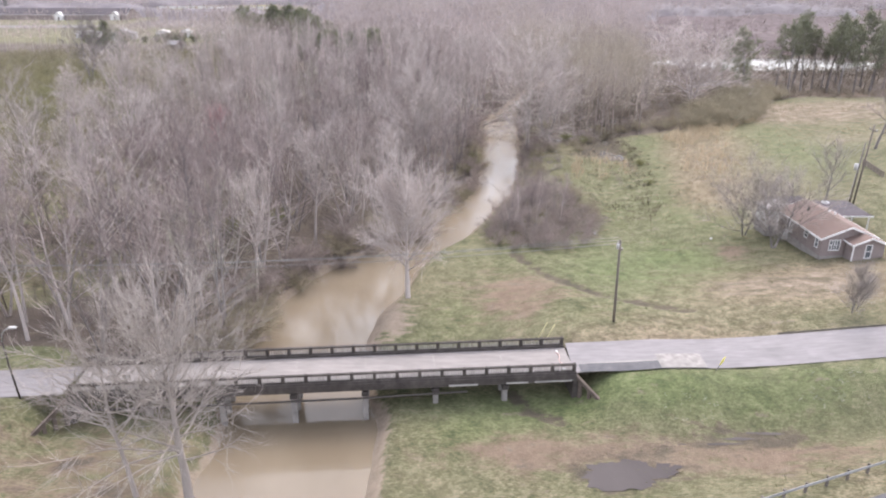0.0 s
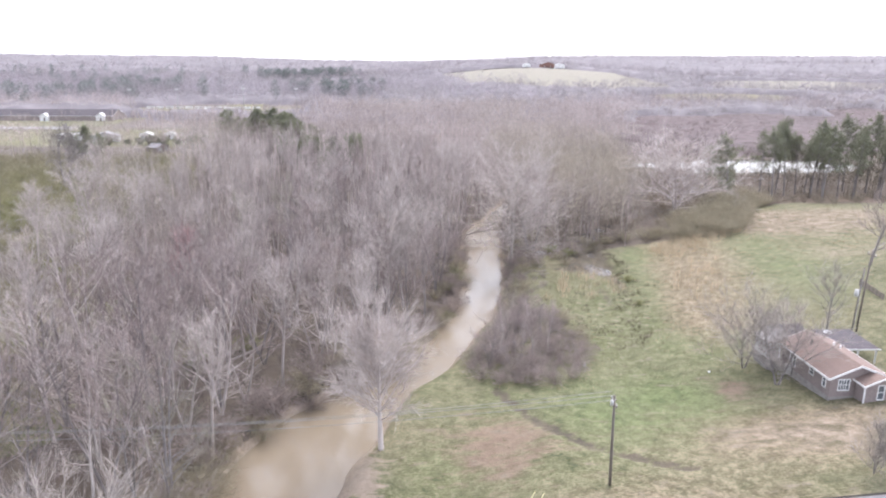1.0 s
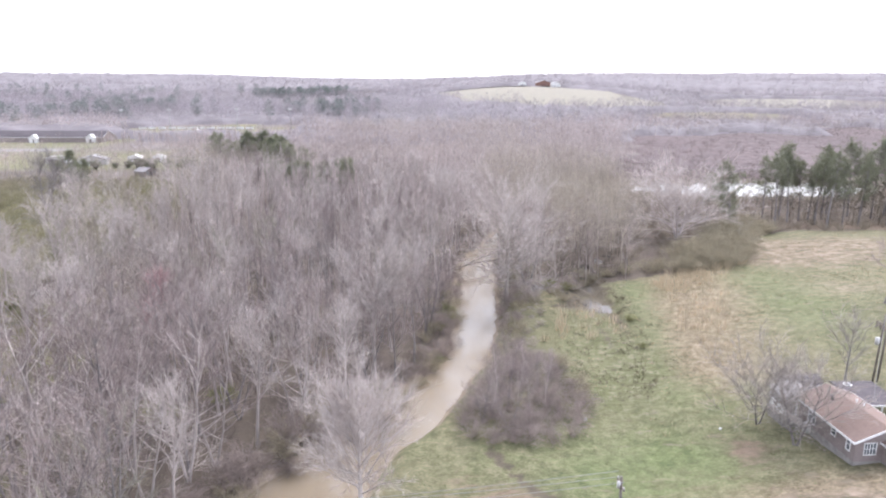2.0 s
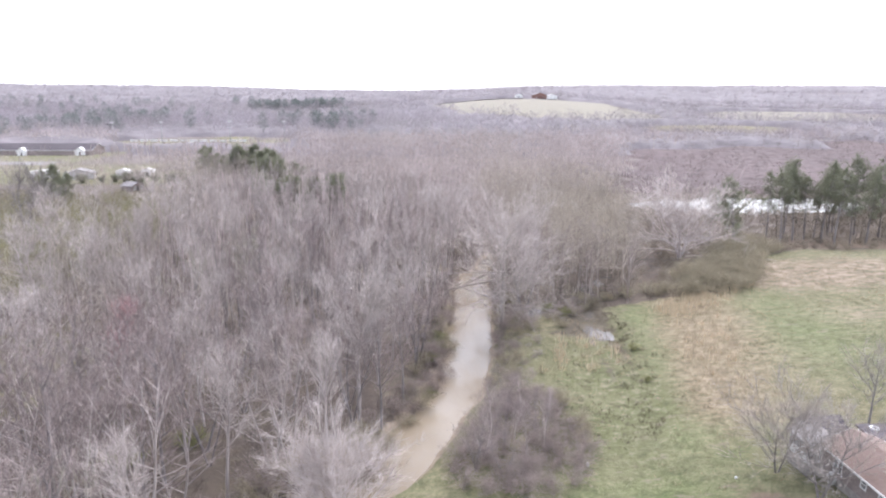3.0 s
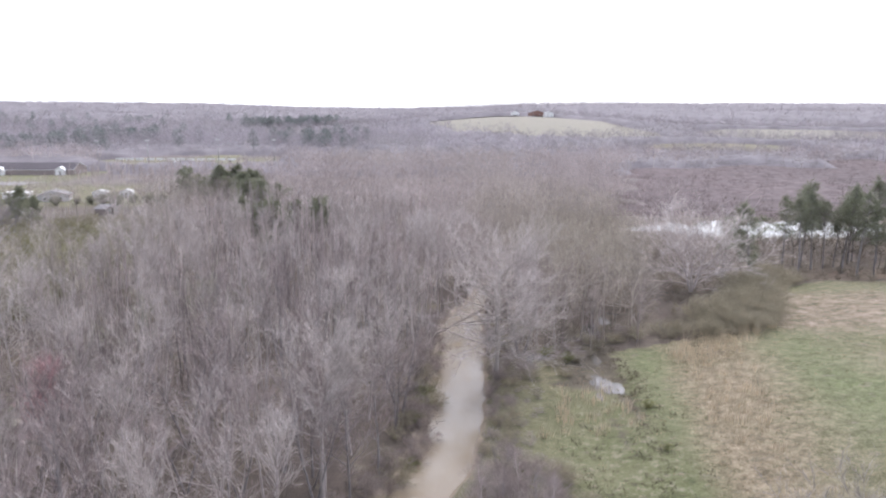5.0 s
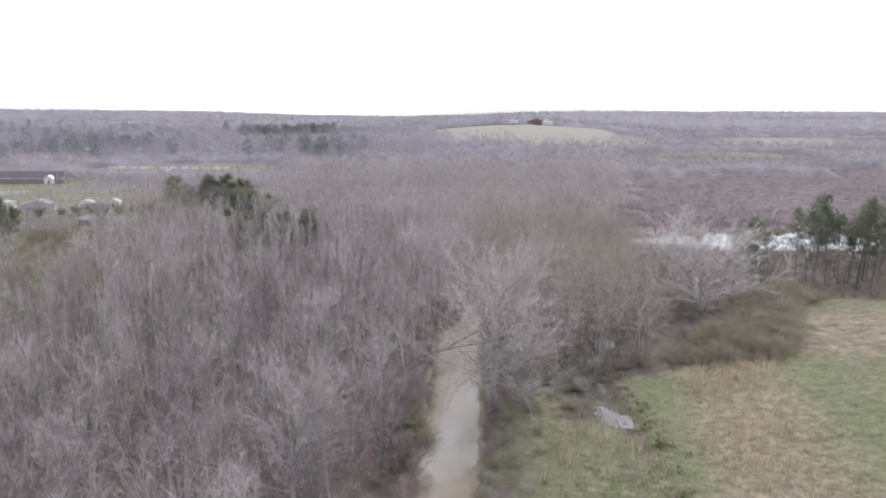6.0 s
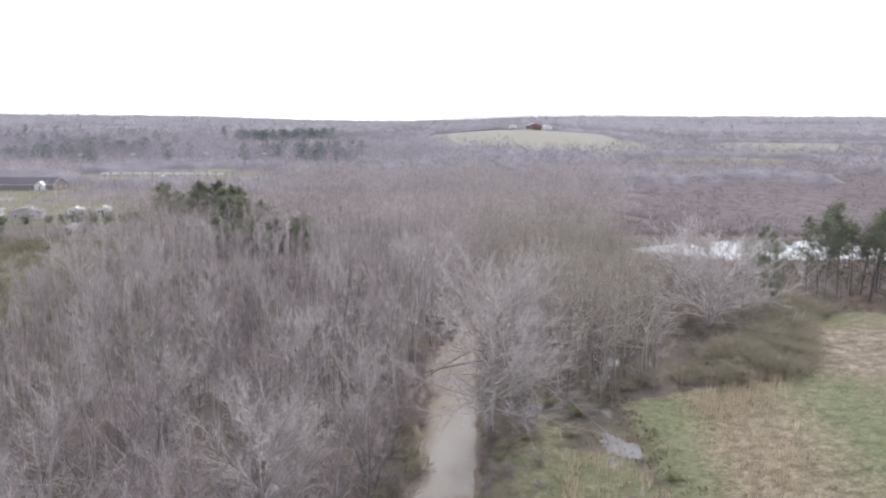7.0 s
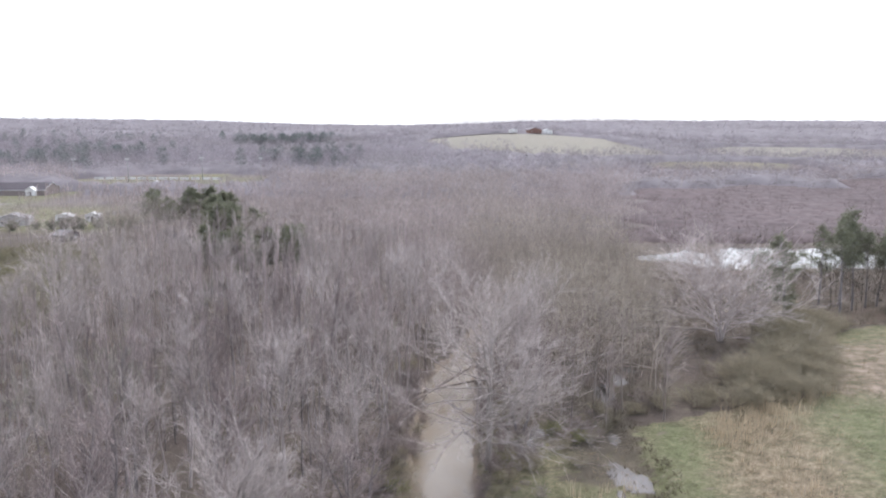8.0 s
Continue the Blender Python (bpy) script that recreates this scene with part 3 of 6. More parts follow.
# ---------------------------------------------------------------- bridge
BR = pose(0, 55.7, 0, 0, 0, 4.89)
U0, U1 = -31.2, 11.6
HALF = 2.34
bridge = thing("bridge", BR, "old narrow concrete road bridge with dark stained balustrades", "bridge")
deck = box("deck", (U0, U1, -HALF - 0.1, HALF + 0.1, -0.42, 0.0), M_DECK, bridge, "pale worn concrete deck", 0.03)
for k in range(8):
    u = U0 + 6.1 * k + 0.05
    box("joint", (u - 0.05, u + 0.05, -HALF + 0.3, HALF - 0.3, -0.05, 0.006), M_CONCRETE, deck, "tar-filled deck joint")
for s in (-1, 1):
    box("curb", (U0, U1, s * HALF - 0.28, s * HALF + 0.28, 0.0, 0.22), M_DARKCON, bridge, "dark stained kerb", 0.03)
    box("fascia_beam", (U0, U1, s * (HALF + 0.24) - 0.135, s * (HALF + 0.24) + 0.135, -0.62, 0.02), M_DARKCON, bridge, "black-stained edge beam")
for v in (-1.2, 0, 1.2):
    box("girder", (U0, U1, v - 0.18, v + 0.18, -0.86, -0.42), M_CONCRETE, bridge, "grey concrete girder")
post_me = mesh_of("post", *box_geo(-0.14, 0.14, -0.16, 0.16, 0.22, 0.97, 0.02), M_DARKCON)
# balusters paler than the posts: the light they catch is put into the colour
bal_me = mesh_of("baluster", *tube_geo([(0, 0, 0.29), (0, 0, 0.40), (0, 0, 0.74), (0, 0, 0.83)], [0.075, 0.055, 0.055, 0.07], 5), M_BALUSTER)
NPAN = 22
step = (U1 - U0 - 0.4) / NPAN
rail_me = mesh_of("rail", *box_geo(0.14, step - 0.14, -0.13, 0.13, 0.81, 0.94, 0.03), M_DARKCON)
sill_me = mesh_of("rail_sill", *box_geo(0.14, step - 0.14, -0.10, 0.10, 0.22, 0.31, 0.02), M_DARKCON)
for s in (-1, 1):
    for k in range(NPAN + 1):
        u = U0 + 0.2 + step * k
        part("post", post_me, bridge, m=pose(u, s * HALF, 0))
        if k < NPAN:
            part("rail", rail_me, bridge, m=pose(u, s * HALF, 0))
            part("rail_sill", sill_me, bridge, m=pose(u, s * HALF, 0))
            for j in range(8):
                part("baluster", bal_me, bridge, m=pose(u + 0.27 + (step - 0.54) * j / 7, s * HALF, 0))
for k in range(1, 7):
    u = U0 + 6.1 * k
    pier = box("pier_cap", (u - 0.3, u + 0.3, -HALF - 0.2, HALF + 0.2, -1.3, -0.87), M_DARKCON, bridge, "stained concrete pier cap", 0.05)
    for v in (-1.9, 0, 1.9):
        z0 = min(land_z(*(BR @ Vector((u, v, 0))).xy), -2) - 0.6
        box("column", (u - 0.24, u + 0.24, v - 0.24, v + 0.24, z0, -1.3), M_CONCRETE, pier, "square concrete pier column", 0.04)
for u, s in ((U0, -1), (U1, 1)):
    box("abutment", (u - 0.3, u + 0.3, -HALF - 0.3, HALF + 0.3, -3.6, -0.43), M_DARKCON, bridge, "dark concrete abutment", 0.04)
    for v in (-1, 1):
        g = join(box_geo(0, 3.8, -0.13, 0.13, -0.46, -0.1), *[box_geo(x, x + 0.3, -0.12, 0.12, -3.0, -0.44) for x in (0.35, 1.3, 2.2)])
        gv = [(x, y, z - (2.0 * x / 3.8 if z > -1 else 0)) for x, y, z in g[0]]
        part("wing_wall", mesh_of("wing_wall", gv, g[1], M_RUST), bridge, "sloping brown weathered wing rail on stubs", pose(u, v * (HALF + 0.1), 0, 0, 0, math.degrees(math.atan2(v * 0.75, s * 0.66))))
for u0, u1 in ((0.4, 2.9), (5.4, 7.3), (7.9, 11.2)):
    box("patch", (u0, u1, -HALF - 0.395, -HALF - 0.377, -0.60, -0.44), M_BALUSTER, bridge, "pale strip along the lower edge beam")
tube("pipe", [(U0, -HALF - 0.55, -1.25), (-20, -HALF - 0.55, -1.3), (-6, -HALF - 0.55, -1.25), (2.0, -HALF - 0.55, -1.05)], 0.09, M_DARKCON, bridge, "dark utility pipe slung along the side")
for u0, u1, v in ((-1.2, 1.6, 1.8), (8.4, 10.4, 1.8)):
    box("worn_line", (u0, u1, v - 0.06, v + 0.06, -0.01, 0.005), M_CONCRETE, deck, "worn white paint patch")
# markings and repair patches on the right approach


def strip_of(name, x0, x1, o0, o1, mat, lift, label, category, n=10, bulge=0.0):
    line = []
    for i in range(n + 1):
        x = x0 + (x1 - x0) * i / n
        k = bulge * math.sin(math.pi * i / n)
        line.append(((x, float(road_y(x)) + o1 + 0.3 * k), (x, float(road_y(x)) + o0 - k)))
    ob = part(name, ribbon(name, line, mat, lambda x, y, t: float(road_z(x)) + lift))
    return tagged(ob, label, category, kind="structure")


strip_of("road_patch", 12.2, 20.5, -2.25, -1.05, M_ASPHALT2, 0.012, "dark patched asphalt strip along the edge", "road patch", 10, 0.25)
strip_of("road_patch", 19.5, 23.6, -2.3, 0.1, M_CONCRETE, 0.016, "pale concrete repair patch in the road", "road patch", 6)
strip_of("road_line", 12.0, 20.8, -1.0, -0.93, M_BALUSTER, 0.024, "faded white painted edge line", "road marking", 8, 0.1)
line = [((x, float(road_y(x)) + 3.08), (x, float(road_y(x)) + 2.88)) for x in np.linspace(32, 70, 12)]
tagged(part("kerb", ribbon("kerb", line, M_DARKCON, lambda x, y, t: float(road_z(x)) + 0.09 * math.sin(math.pi * min(1, 0.15 + t)))), "dark low kerb along the road edge", "kerb", kind="structure")

# lower road with its guard rail
def low_pt(s, off):
    bend = 0.035 * min(0.0, s + 6) ** 2
    return (23.2 + 0.936 * s + 0.352 * off - 0.10 * bend * off / 9.5, 39.4 + 0.352 * s - 0.936 * off - bend)


line = [(low_pt(s, 2.2), low_pt(s, 9.5)) for s in np.linspace(-30, 60, 31)]
tagged(part("road", ribbon("road", line, M_ASPHALT2, lambda x, y, t: -0.62 + 0.02 * math.sin(3 * t))), "dark asphalt road behind a guard rail", "road", kind="structure")
guard = thing("guard_rail", pose(*low_pt(-6, 0), -0.7, 0, 0, 20.6), "galvanised steel roadside guard rail on short posts", "guard rail")
prof = [(-0.04, 0.46), (0.04, 0.50), (-0.02, 0.56), (0.04, 0.62), (-0.04, 0.66)]
gv, gf = [], []
for i in range(31):
    gv += [(i * 1.0, -0.12 + a, c) for a, c in prof]
    if i:
        gf += [((i - 1) * 5 + k, (i - 1) * 5 + k + 1, i * 5 + k + 1, i * 5 + k) for k in range(4)]
beam = part("rail_beam", mesh_of("rail_beam", gv, gf, M_METAL), guard)
beam.modifiers.new("thick", "SOLIDIFY").thickness = 0.01
gpost = mesh_of("post", *box_geo(-0.08, 0.08, -0.08, 0.08, -0.6, 0.7, 0.01), M_WOODPOLE)
for i in range(16):
    part("post", gpost, guard, m=pose(0.5 + 1.95 * i, 0, 0))


# ---------------------------------------------------------------- trees
class Wood:
    """Collects limbs and twigs of one tree."""

    def __init__(self, seed):
        self.r = random.Random(seed)
        self.trunk, self.crown = ([], []), ([], [])

    def limb(self, pts, r0, r1, n, to):
        v, f = tube_geo(pts, [r0 + (r1 - r0) * i / (len(pts) - 1) for i in range(len(pts))], n, False)
        k = len(to[0])
        to[0].extend(v)
        to[1].extend([tuple(i + k for i in t) for t in f])

    def blade(self, p, q, w, to):
        d = (q - p)
        a = d.cross(Vector((self.r.uniform(-1, 1), self.r.uniform(-1, 1), self.r.uniform(-1, 1))))
        if a.length < 1e-6:
            return
        a = a.normalized() * w
        k = len(to[0])
        to[0].extend([tuple(p - a), tuple(p + a), tuple(q)])
        to[1].append((k, k + 1, k + 2))

    def path(self, p, d, length, n, wander, lift):
        pts, d = [p.copy()], d.normalized()
        for i in range(n):
            d = (d + Vector((self.r.gauss(0, wander), self.r.gauss(0, wander), self.r.gauss(0, wander) + lift))).normalized()
            pts.append(pts[-1] + d * (length / n))
        return pts

    def along(self, pts, t):
        s = t * (len(pts) - 1)
        i = min(int(s), len(pts) - 2)
        return pts[i].lerp(pts[i + 1], s - i), (pts[i + 1] - pts[i]).normalized()

    def off(self, d, angle):
        """A direction at an angle from d, turned anyhow round it."""
        a = d.orthogonal().normalized()
        c = d.cross(a)
        t = self.r.uniform(0, 2 * math.pi)
        return d * math.cos(angle) + (a * math.cos(t) + c * math.sin(t)) * math.sin(angle)


def bare_tree(seed, height, start, limbs, reach, rise, lift, subs, twigs, thick, lean=0.03, forks=1, wig=0.09, width=0.017, fine=True, stout=0.13, splay=0.30):
    """A leafless tree: start, where limbs begin (share of height); reach, limb length; rise, limb angle from upright in degrees."""
    w = Wood(seed)
    r = w.r
    stems = []
    for k in range(forks):
        d = Vector((r.gauss(0, lean), r.gauss(0, lean), 1)) if forks == 1 else Vector((splay * math.cos(6.28 * k / forks + seed), splay * math.sin(6.28 * k / forks + seed), 1))
        hh = height * (1 if k == 0 else r.uniform(0.75, 1.0))
        pts = w.path(Vector((0, 0, -0.4)), d, hh, 8, 0.04, 0.02 if forks == 1 else 0.04)
        w.limb(pts, thick / forks**0.5, 0.02, 7, w.trunk)
        stems.append((pts, hh))
    for pts, hh in stems:
        for i in range(limbs // forks):
            t = start + (0.97 - start) * ((i + r.random()) / (limbs // forks))
            p, d = w.along(pts, t)
            rel = (t - start) / (1 - start)
            ln = reach * (0.30 + 0.75 * math.sin(math.pi * (0.28 + 0.62 * rel))) * r.uniform(0.7, 1.2)
            lp = w.path(p, w.off(Vector((0, 0, 1)), radians(rise * r.uniform(0.7, 1.3) * (1.15 - 0.45 * rel))), ln, 5 if fine else 3, wig, lift)
            w.limb(lp, min(stout if fine else 0.085, thick * 0.32) * (1 - 0.55 * rel), 0.010, 4 if fine else 3, w.trunk)
            for j in range(subs):
                q, dd = w.along(lp, r.uniform(0.15, 1.0))
                sl = ln * r.uniform(0.22, 0.5)
                sp = w.path(q, w.off(dd, radians(r.uniform(20, 58) if fine else r.uniform(14, 42))), sl, 2, wig * 1.3, lift * 0.8)
                if fine:
                    w.limb(sp, 0.020, 0.006, 3, w.crown)
                else:
                    w.blade(sp[0], sp[1] * 1.0, 0.026, w.crown)
                    w.blade(sp[1], sp[2], 0.020, w.crown)
                for _ in range(twigs):
                    a, ad = w.along(sp, r.uniform(0.05, 1.0))
                    if fine:
                        td = w.off(ad, radians(r.uniform(10, 55))) + Vector((0, 0, r.uniform(-0.1, 0.4)))
                    else:
                        td = w.off(ad, radians(r.uniform(12, 58))) + Vector((0, 0, r.uniform(-0.1, 0.4)))
                    w.blade(a, a + td * (r.uniform(0.5, 1.6) if fine else r.uniform(0.4, 1.15)), width * r.uniform(0.6, 1.2), w.crown)
        for _ in range(twigs * 6):
            a, ad = w.along(pts, r.uniform(max(start, 0.5), 1.0))
            w.blade(a, a + (w.off(ad, radians(r.uniform(20, 55)))) * r.uniform(0.6, 1.9), width, w.crown)
    return w


def tri_arrays(geo):
    return np.array([tuple(p) for p in geo[0]], dtype=float), np.array(geo[1], dtype=int)


def tree_thing(name, w, m, trunk_mat, twig_mat, label, group=""):
    root = thing(name, m, label, "tree", group)
    part("trunk", mesh_of("trunk", *w.trunk, trunk_mat, True), root, "bare trunk and limbs")
    part("crown", mesh_of("crown", *w.crown, twig_mat), root, "leafless twigs")
    return root


def at(x, y, rz=0.0, sink=0.15):
    return pose(x, y, land_z(x, y) - sink, 0, 0, rz)


# the trees that stand out
tree_thing("bare_tree", bare_tree(11, 14.8, 0.32, 46, 8.2, 58, 0.08, 13, 15, 0.40, 0.03, 1, 0.12, 0.011, True, 0.085), at(-18.6, 42.4), M_GREYTWIG, M_GREYTWIG, "big bare riverside tree spreading over the bridge end")
tree_thing("bare_tree", bare_tree(12, 13, 0.36, 22, 6.0, 55, 0.07, 10, 14, 0.22, 0.06, 1, 0.13, 0.011, True, 0.07), at(-22.0, 41.6), M_GREYTWIG, M_GREYTWIG, "small bare tree beside a bigger one on the bank")
tree_thing("bare_tree", bare_tree(13, 12.8, 0.30, 46, 6.6, 48, 0.06, 15, 20, 0.34, 0.02, 1, 0.12, 0.013, True, 0.10), at(-3.9, 75.1), M_PINKISH, M_PINKISH, "pale bare tree alone on the river bank")
tree_thing("bare_tree", bare_tree(14, 20.5, 0.24, 60, 11.0, 74, 0.07, 15, 15, 0.60, 0.03, 2, 0.15, 0.018, True, 0.13, 0.10), at(17.0, 142.6), M_GREYTWIG, M_PINKISH, "large pale bare tree overhanging the river bend")
tree_thing("bare_tree", bare_tree(15, 16, 0.3, 18, 7.5, 50, 0.10, 11, 12, 0.33, 0.04, 2, 0.12, 0.020), at(22.0, 151), M_TRUNK, M_TWIG, "grey bare tree leaning over marsh water")
tree_thing("bare_tree", bare_tree(16, 18.4, 0.48, 30, 5.6, 62, 0.07, 12, 15, 0.26, 0.02, 1, 0.12, 0.019), at(-4.6, 105.5), M_PALE, M_PALE, "pale silvery bare tree standing out of the wood")
tree_thing("bare_tree", bare_tree(17, 10.6, 0.10, 50, 12.6, 58, 0.06, 15, 19, 0.42, 0.03, 3, 0.19, 0.020, True, 0.11), at(64.8, 188.5) @ Matrix.Diagonal((1.45, 1.45, 1.15, 1)), M_PINKISH, M_PINKISH, "broad low bare tree with pinkish spreading limbs")
tree_thing("bare_tree", bare_tree(18, 8.2, 0.20, 30, 6.2, 60, 0.09, 11, 13, 0.22, 0.03, 2, 0.12, 0.011), at(42.0, 84.8), M_TRUNK, M_GREYTWIG, "bare yard tree close to the house wall")
tree_thing("bare_tree", bare_tree(19, 7.8, 0.18, 34, 6.4, 60, 0.10, 11, 13, 0.17, 0.03, 2, 0.12, 0.011), at(40.6, 90.6), M_TRUNK, M_GREYTWIG, "bare yard tree behind the house")
tree_thing("bare_tree", bare_tree(20, 4.6, 0.15, 24, 2.3, 40, 0.12, 9, 12, 0.08, 0.03, 2, 0.10, 0.010), at(40.6, 63.8), M_TRUNK, M_GREYTWIG, "small upright bare tree in the dry front yard")
tree_thing("bare_tree", bare_tree(21, 7.5, 0.3, 12, 4.2, 45, 0.09, 8, 10, 0.16, 0.03, 1, 0.12, 0.014), at(54.5, 97.5), M_TRUNK, M_GREYTWIG, "thin bare tree behind the carport")
tree_thing("bare_tree", bare_tree(22, 10.5, 0.25, 16, 6.0, 55, 0.07, 9, 11, 0.26, 0.06, 1, 0.12, 0.016), at(76, 124), M_TRUNK, M_TWIG, "bare tree at the edge of the pasture")
tree_thing("bare_tree", bare_tree(23, 6.5, 0.1, 7, 5.5, 50, 0.02, 4, 4, 0.22, 0.12, 3, 0.13, 0.016), at(-47.5, 83.0), M_DEADWOOD, M_DEADWOOD, "dark dead forked tree in the brush")
tree_thing("bare_tree", bare_tree(24, 12.5, 0.35, 20, 4.2, 40, 0.12, 10, 13, 0.2, 0.02, 1, 0.10, 0.018), at(-36.5, 112), M_TRUNK, M_REDBUD, "budding tree with a reddish haze of twigs")

tree_thing("bare_tree", bare_tree(25, 15.5, 0.22, 34, 9.0, 58, 0.07, 11, 12, 0.42, 0.03, 2, 0.15, 0.03), at(-106, 221), M_TRUNK, M_TRUNK, "big dark spreading bare tree in the open scrub")

# open-crowned trees with pale heavy limbs, here and there in the wood
SYCAMORES = [(-6.5, 138, 0.98), (1.0, 146, 0.95), (4.6, 153, 0.85), (-35, 144, 0.85), (-17, 90, 0.85), (-14, 103, 0.8), (-8, 99, 0.78), (-28, 118, 0.9), (-46, 112, 0.85), (-12, 160, 0.95), (24, 165, 0.9), (8.5, 186, 1.0), (-21, 74, 0.8), (26, 176, 0.95), (-3, 118, 0.7), (-10, 124, 0.8), (-18, 130, 0.85), (-1.5, 128, 0.72), (-24, 106, 0.8), (-14.5, 115, 0.75), (-30, 133, 0.85), (0.5, 137, 0.75), (-20, 147, 0.9), (-10, 151, 0.85), (-42, 129, 0.85), (-34, 98, 0.8), (-38, 158, 0.95), (-27, 165, 0.95), (-52, 145, 0.9)]
rp_ = random.Random(41)
for _ in range(400):
    x, y = rp_.uniform(-72, 14), rp_.uniform(66, 225)
    bank = float(np.interp(y, RIVER_Y, RIVER_L))
    if len(SYCAMORES) < 74 and x < bank - 2 and min(math.hypot(x - a, y - b_) for a, b_, _ in SYCAMORES) > 8.5 and y > 70 - 0.1 * x:
        SYCAMORES.append((x, y, rp_.uniform(0.75, 1.08)))
syc = []
for i in range(4):
    w = bare_tree(30 + i, 17.0, (0.42, 0.34, 0.48, 0.30)[i], 26, (6.2, 7.2, 5.6, 7.6)[i], (46, 56, 38, 64)[i], 0.10, 9, 11, 0.27, 0.04, 1 + i % 2, 0.13, 0.016, True, 0.085, 0.2)
    syc.append((mesh_of("trunk", *w.trunk, M_PALE, True), mesh_of("crown", *w.crown, M_PALE)))
rs = random.Random(77)
for i, (x, y, s) in enumerate(SYCAMORES):
    root = thing("bare_tree", at(x, y, rs.uniform(0, 360)) @ Matrix.Diagonal((s, s, s, 1)), "open-crowned bare tree with heavy pale limbs", "tree", "pale-limbed woodland trees")
    part("trunk", syc[i % 4][0], root)
    part("crown", syc[i % 4][1], root)

# woods: a handful of forms, set tree by tree
def woodland(seeds, height, rows, wig):
    return [bare_tree(seeds + i, height, st, lm, rc, up, lf, sb, tw, th, 0.03, fk, wig, 0.019, False) for i, (st, lm, rc, up, lf, sb, tw, th, fk) in enumerate(rows)]


FORMS = woodland(100, 17.5, [
    (0.34, 22, 5.8, 46, 0.13, 8, 8, 0.24, 1), (0.36, 22, 5.2, 42, 0.14, 8, 8, 0.22, 1), (0.30, 24, 6.6, 56, 0.10, 8, 8, 0.26, 2),
    (0.34, 22, 6.0, 50, 0.12, 8, 8, 0.26, 2), (0.28, 24, 6.8, 60, 0.08, 8, 8, 0.27, 2)], 0.10)
# close-grown slender trees, their limbs drawn up
POLES = woodland(120, 18.5, [
    (0.46, 14, 2.9, 20, 0.18, 5, 7, 0.15, 1), (0.52, 13, 2.5, 17, 0.18, 5, 7, 0.13, 1), (0.40, 15, 3.3, 24, 0.17, 5, 7, 0.17, 1), (0.48, 14, 2.7, 20, 0.19, 5, 7, 0.14, 1)], 0.05)
rw = random.Random(5)


def scatter(x0, x1, y0, y1, step, keep):
    out = []
    nx_, ny_ = int((x1 - x0) / step), int((y1 - y0) / step)
    for j in range(ny_):
        for i in range(nx_):
            x = x0 + (i + 0.5 * (j % 2) + rw.uniform(0.05, 0.95)) * step
            y = y0 + (j + rw.uniform(0.05, 0.95)) * step
            if keep(x, y):
                out.append((x, y))
    return out


def in_woods(x, y):
    if field(np.array(x), np.array(y)) or clearings(np.array(x), np.array(y)):
        return False
    if y < 235 and river_d(np.array(x), np.array(y)) < 0.9:
        return False
    if any(abs(x - a) < 3.4 and -5.5 < y - b_ < 2.5 for a, b_, _ in SYCAMORES):
        return False
    if y < 152 and x > float(np.interp(y, RIVER_Y, RIVER_R)):
        return False
    return y > float(road_y(x)) + 7 and land_z(x, y) > -4.2


def close_grown(x, y):
    """Where the wood is a stand of slender poles."""
    return -78 < x < 12 and y > 104 and float(wob(x, y, 26, 1.2)) + 0.012 * (y - 118) - 0.012 * abs(x + 26) > -0.15


def greenish(x, y):
    """Share of olive-grey kinds of tree: most towards the open scrub in the west."""
    return min(1.0, max(0.0, 0.05 + 0.35 * float(wob(x, y, 33, 6.0)) + 0.8 * float(ss(-48, -85, x)) * float(ss(300, 250, y)) + 0.5 * float(ss(12, 30, x)) * float(ss(150, 170, y)) * float(ss(330, 280, y))))


near = [p for p in scatter(-125, 78, 56, 262, 4.7, in_woods) if not close_grown(*p)]
poles = [p for p in scatter(-80, 14, 100, 262, 3.5, in_woods) if close_grown(*p)]


def river_order(p):
    return abs(p[0] - float(np.interp(p[1], RIVER_Y, RIVER_L)) + 22) + max(0, p[1] - 175) * 1.5


# standing nearest to the river's line become things of their own
near.sort(key=river_order)
poles.sort(key=river_order)


def tree_meshes(forms_):
    out = []
    for i, w in enumerate(forms_):
        crowns = [mesh_of("crown", *w.crown, m_) for m_ in (M_TWIG, M_TWIGOLIVE)]
        out.append((mesh_of("trunk", *w.trunk, M_PALE if i % 3 == 1 else M_TRUNK, True), *crowns))
    return out


forms, pole_forms = tree_meshes(FORMS), tree_meshes(POLES)
for places, kinds, label in ((near[:100], forms, "grey leafless woodland tree with a spreading crown"), (poles[:70], pole_forms, "slender grey leafless woodland tree standing in leaf litter")):
    for x, y in places:
        f_ = kinds[rw.randrange(len(kinds))]
        s = rw.uniform(0.60, 1.04)
        root = thing("bare_tree", at(x, y, rw.uniform(0, 360)) @ Matrix.Diagonal((s * rw.uniform(0.9, 1.1), s, s, 1)), label, "tree", "woodland trees by the river")
        part("trunk", f_[0], root)
        part("crown", f_[2 if rw.random() < greenish(x, y) else 1], root)


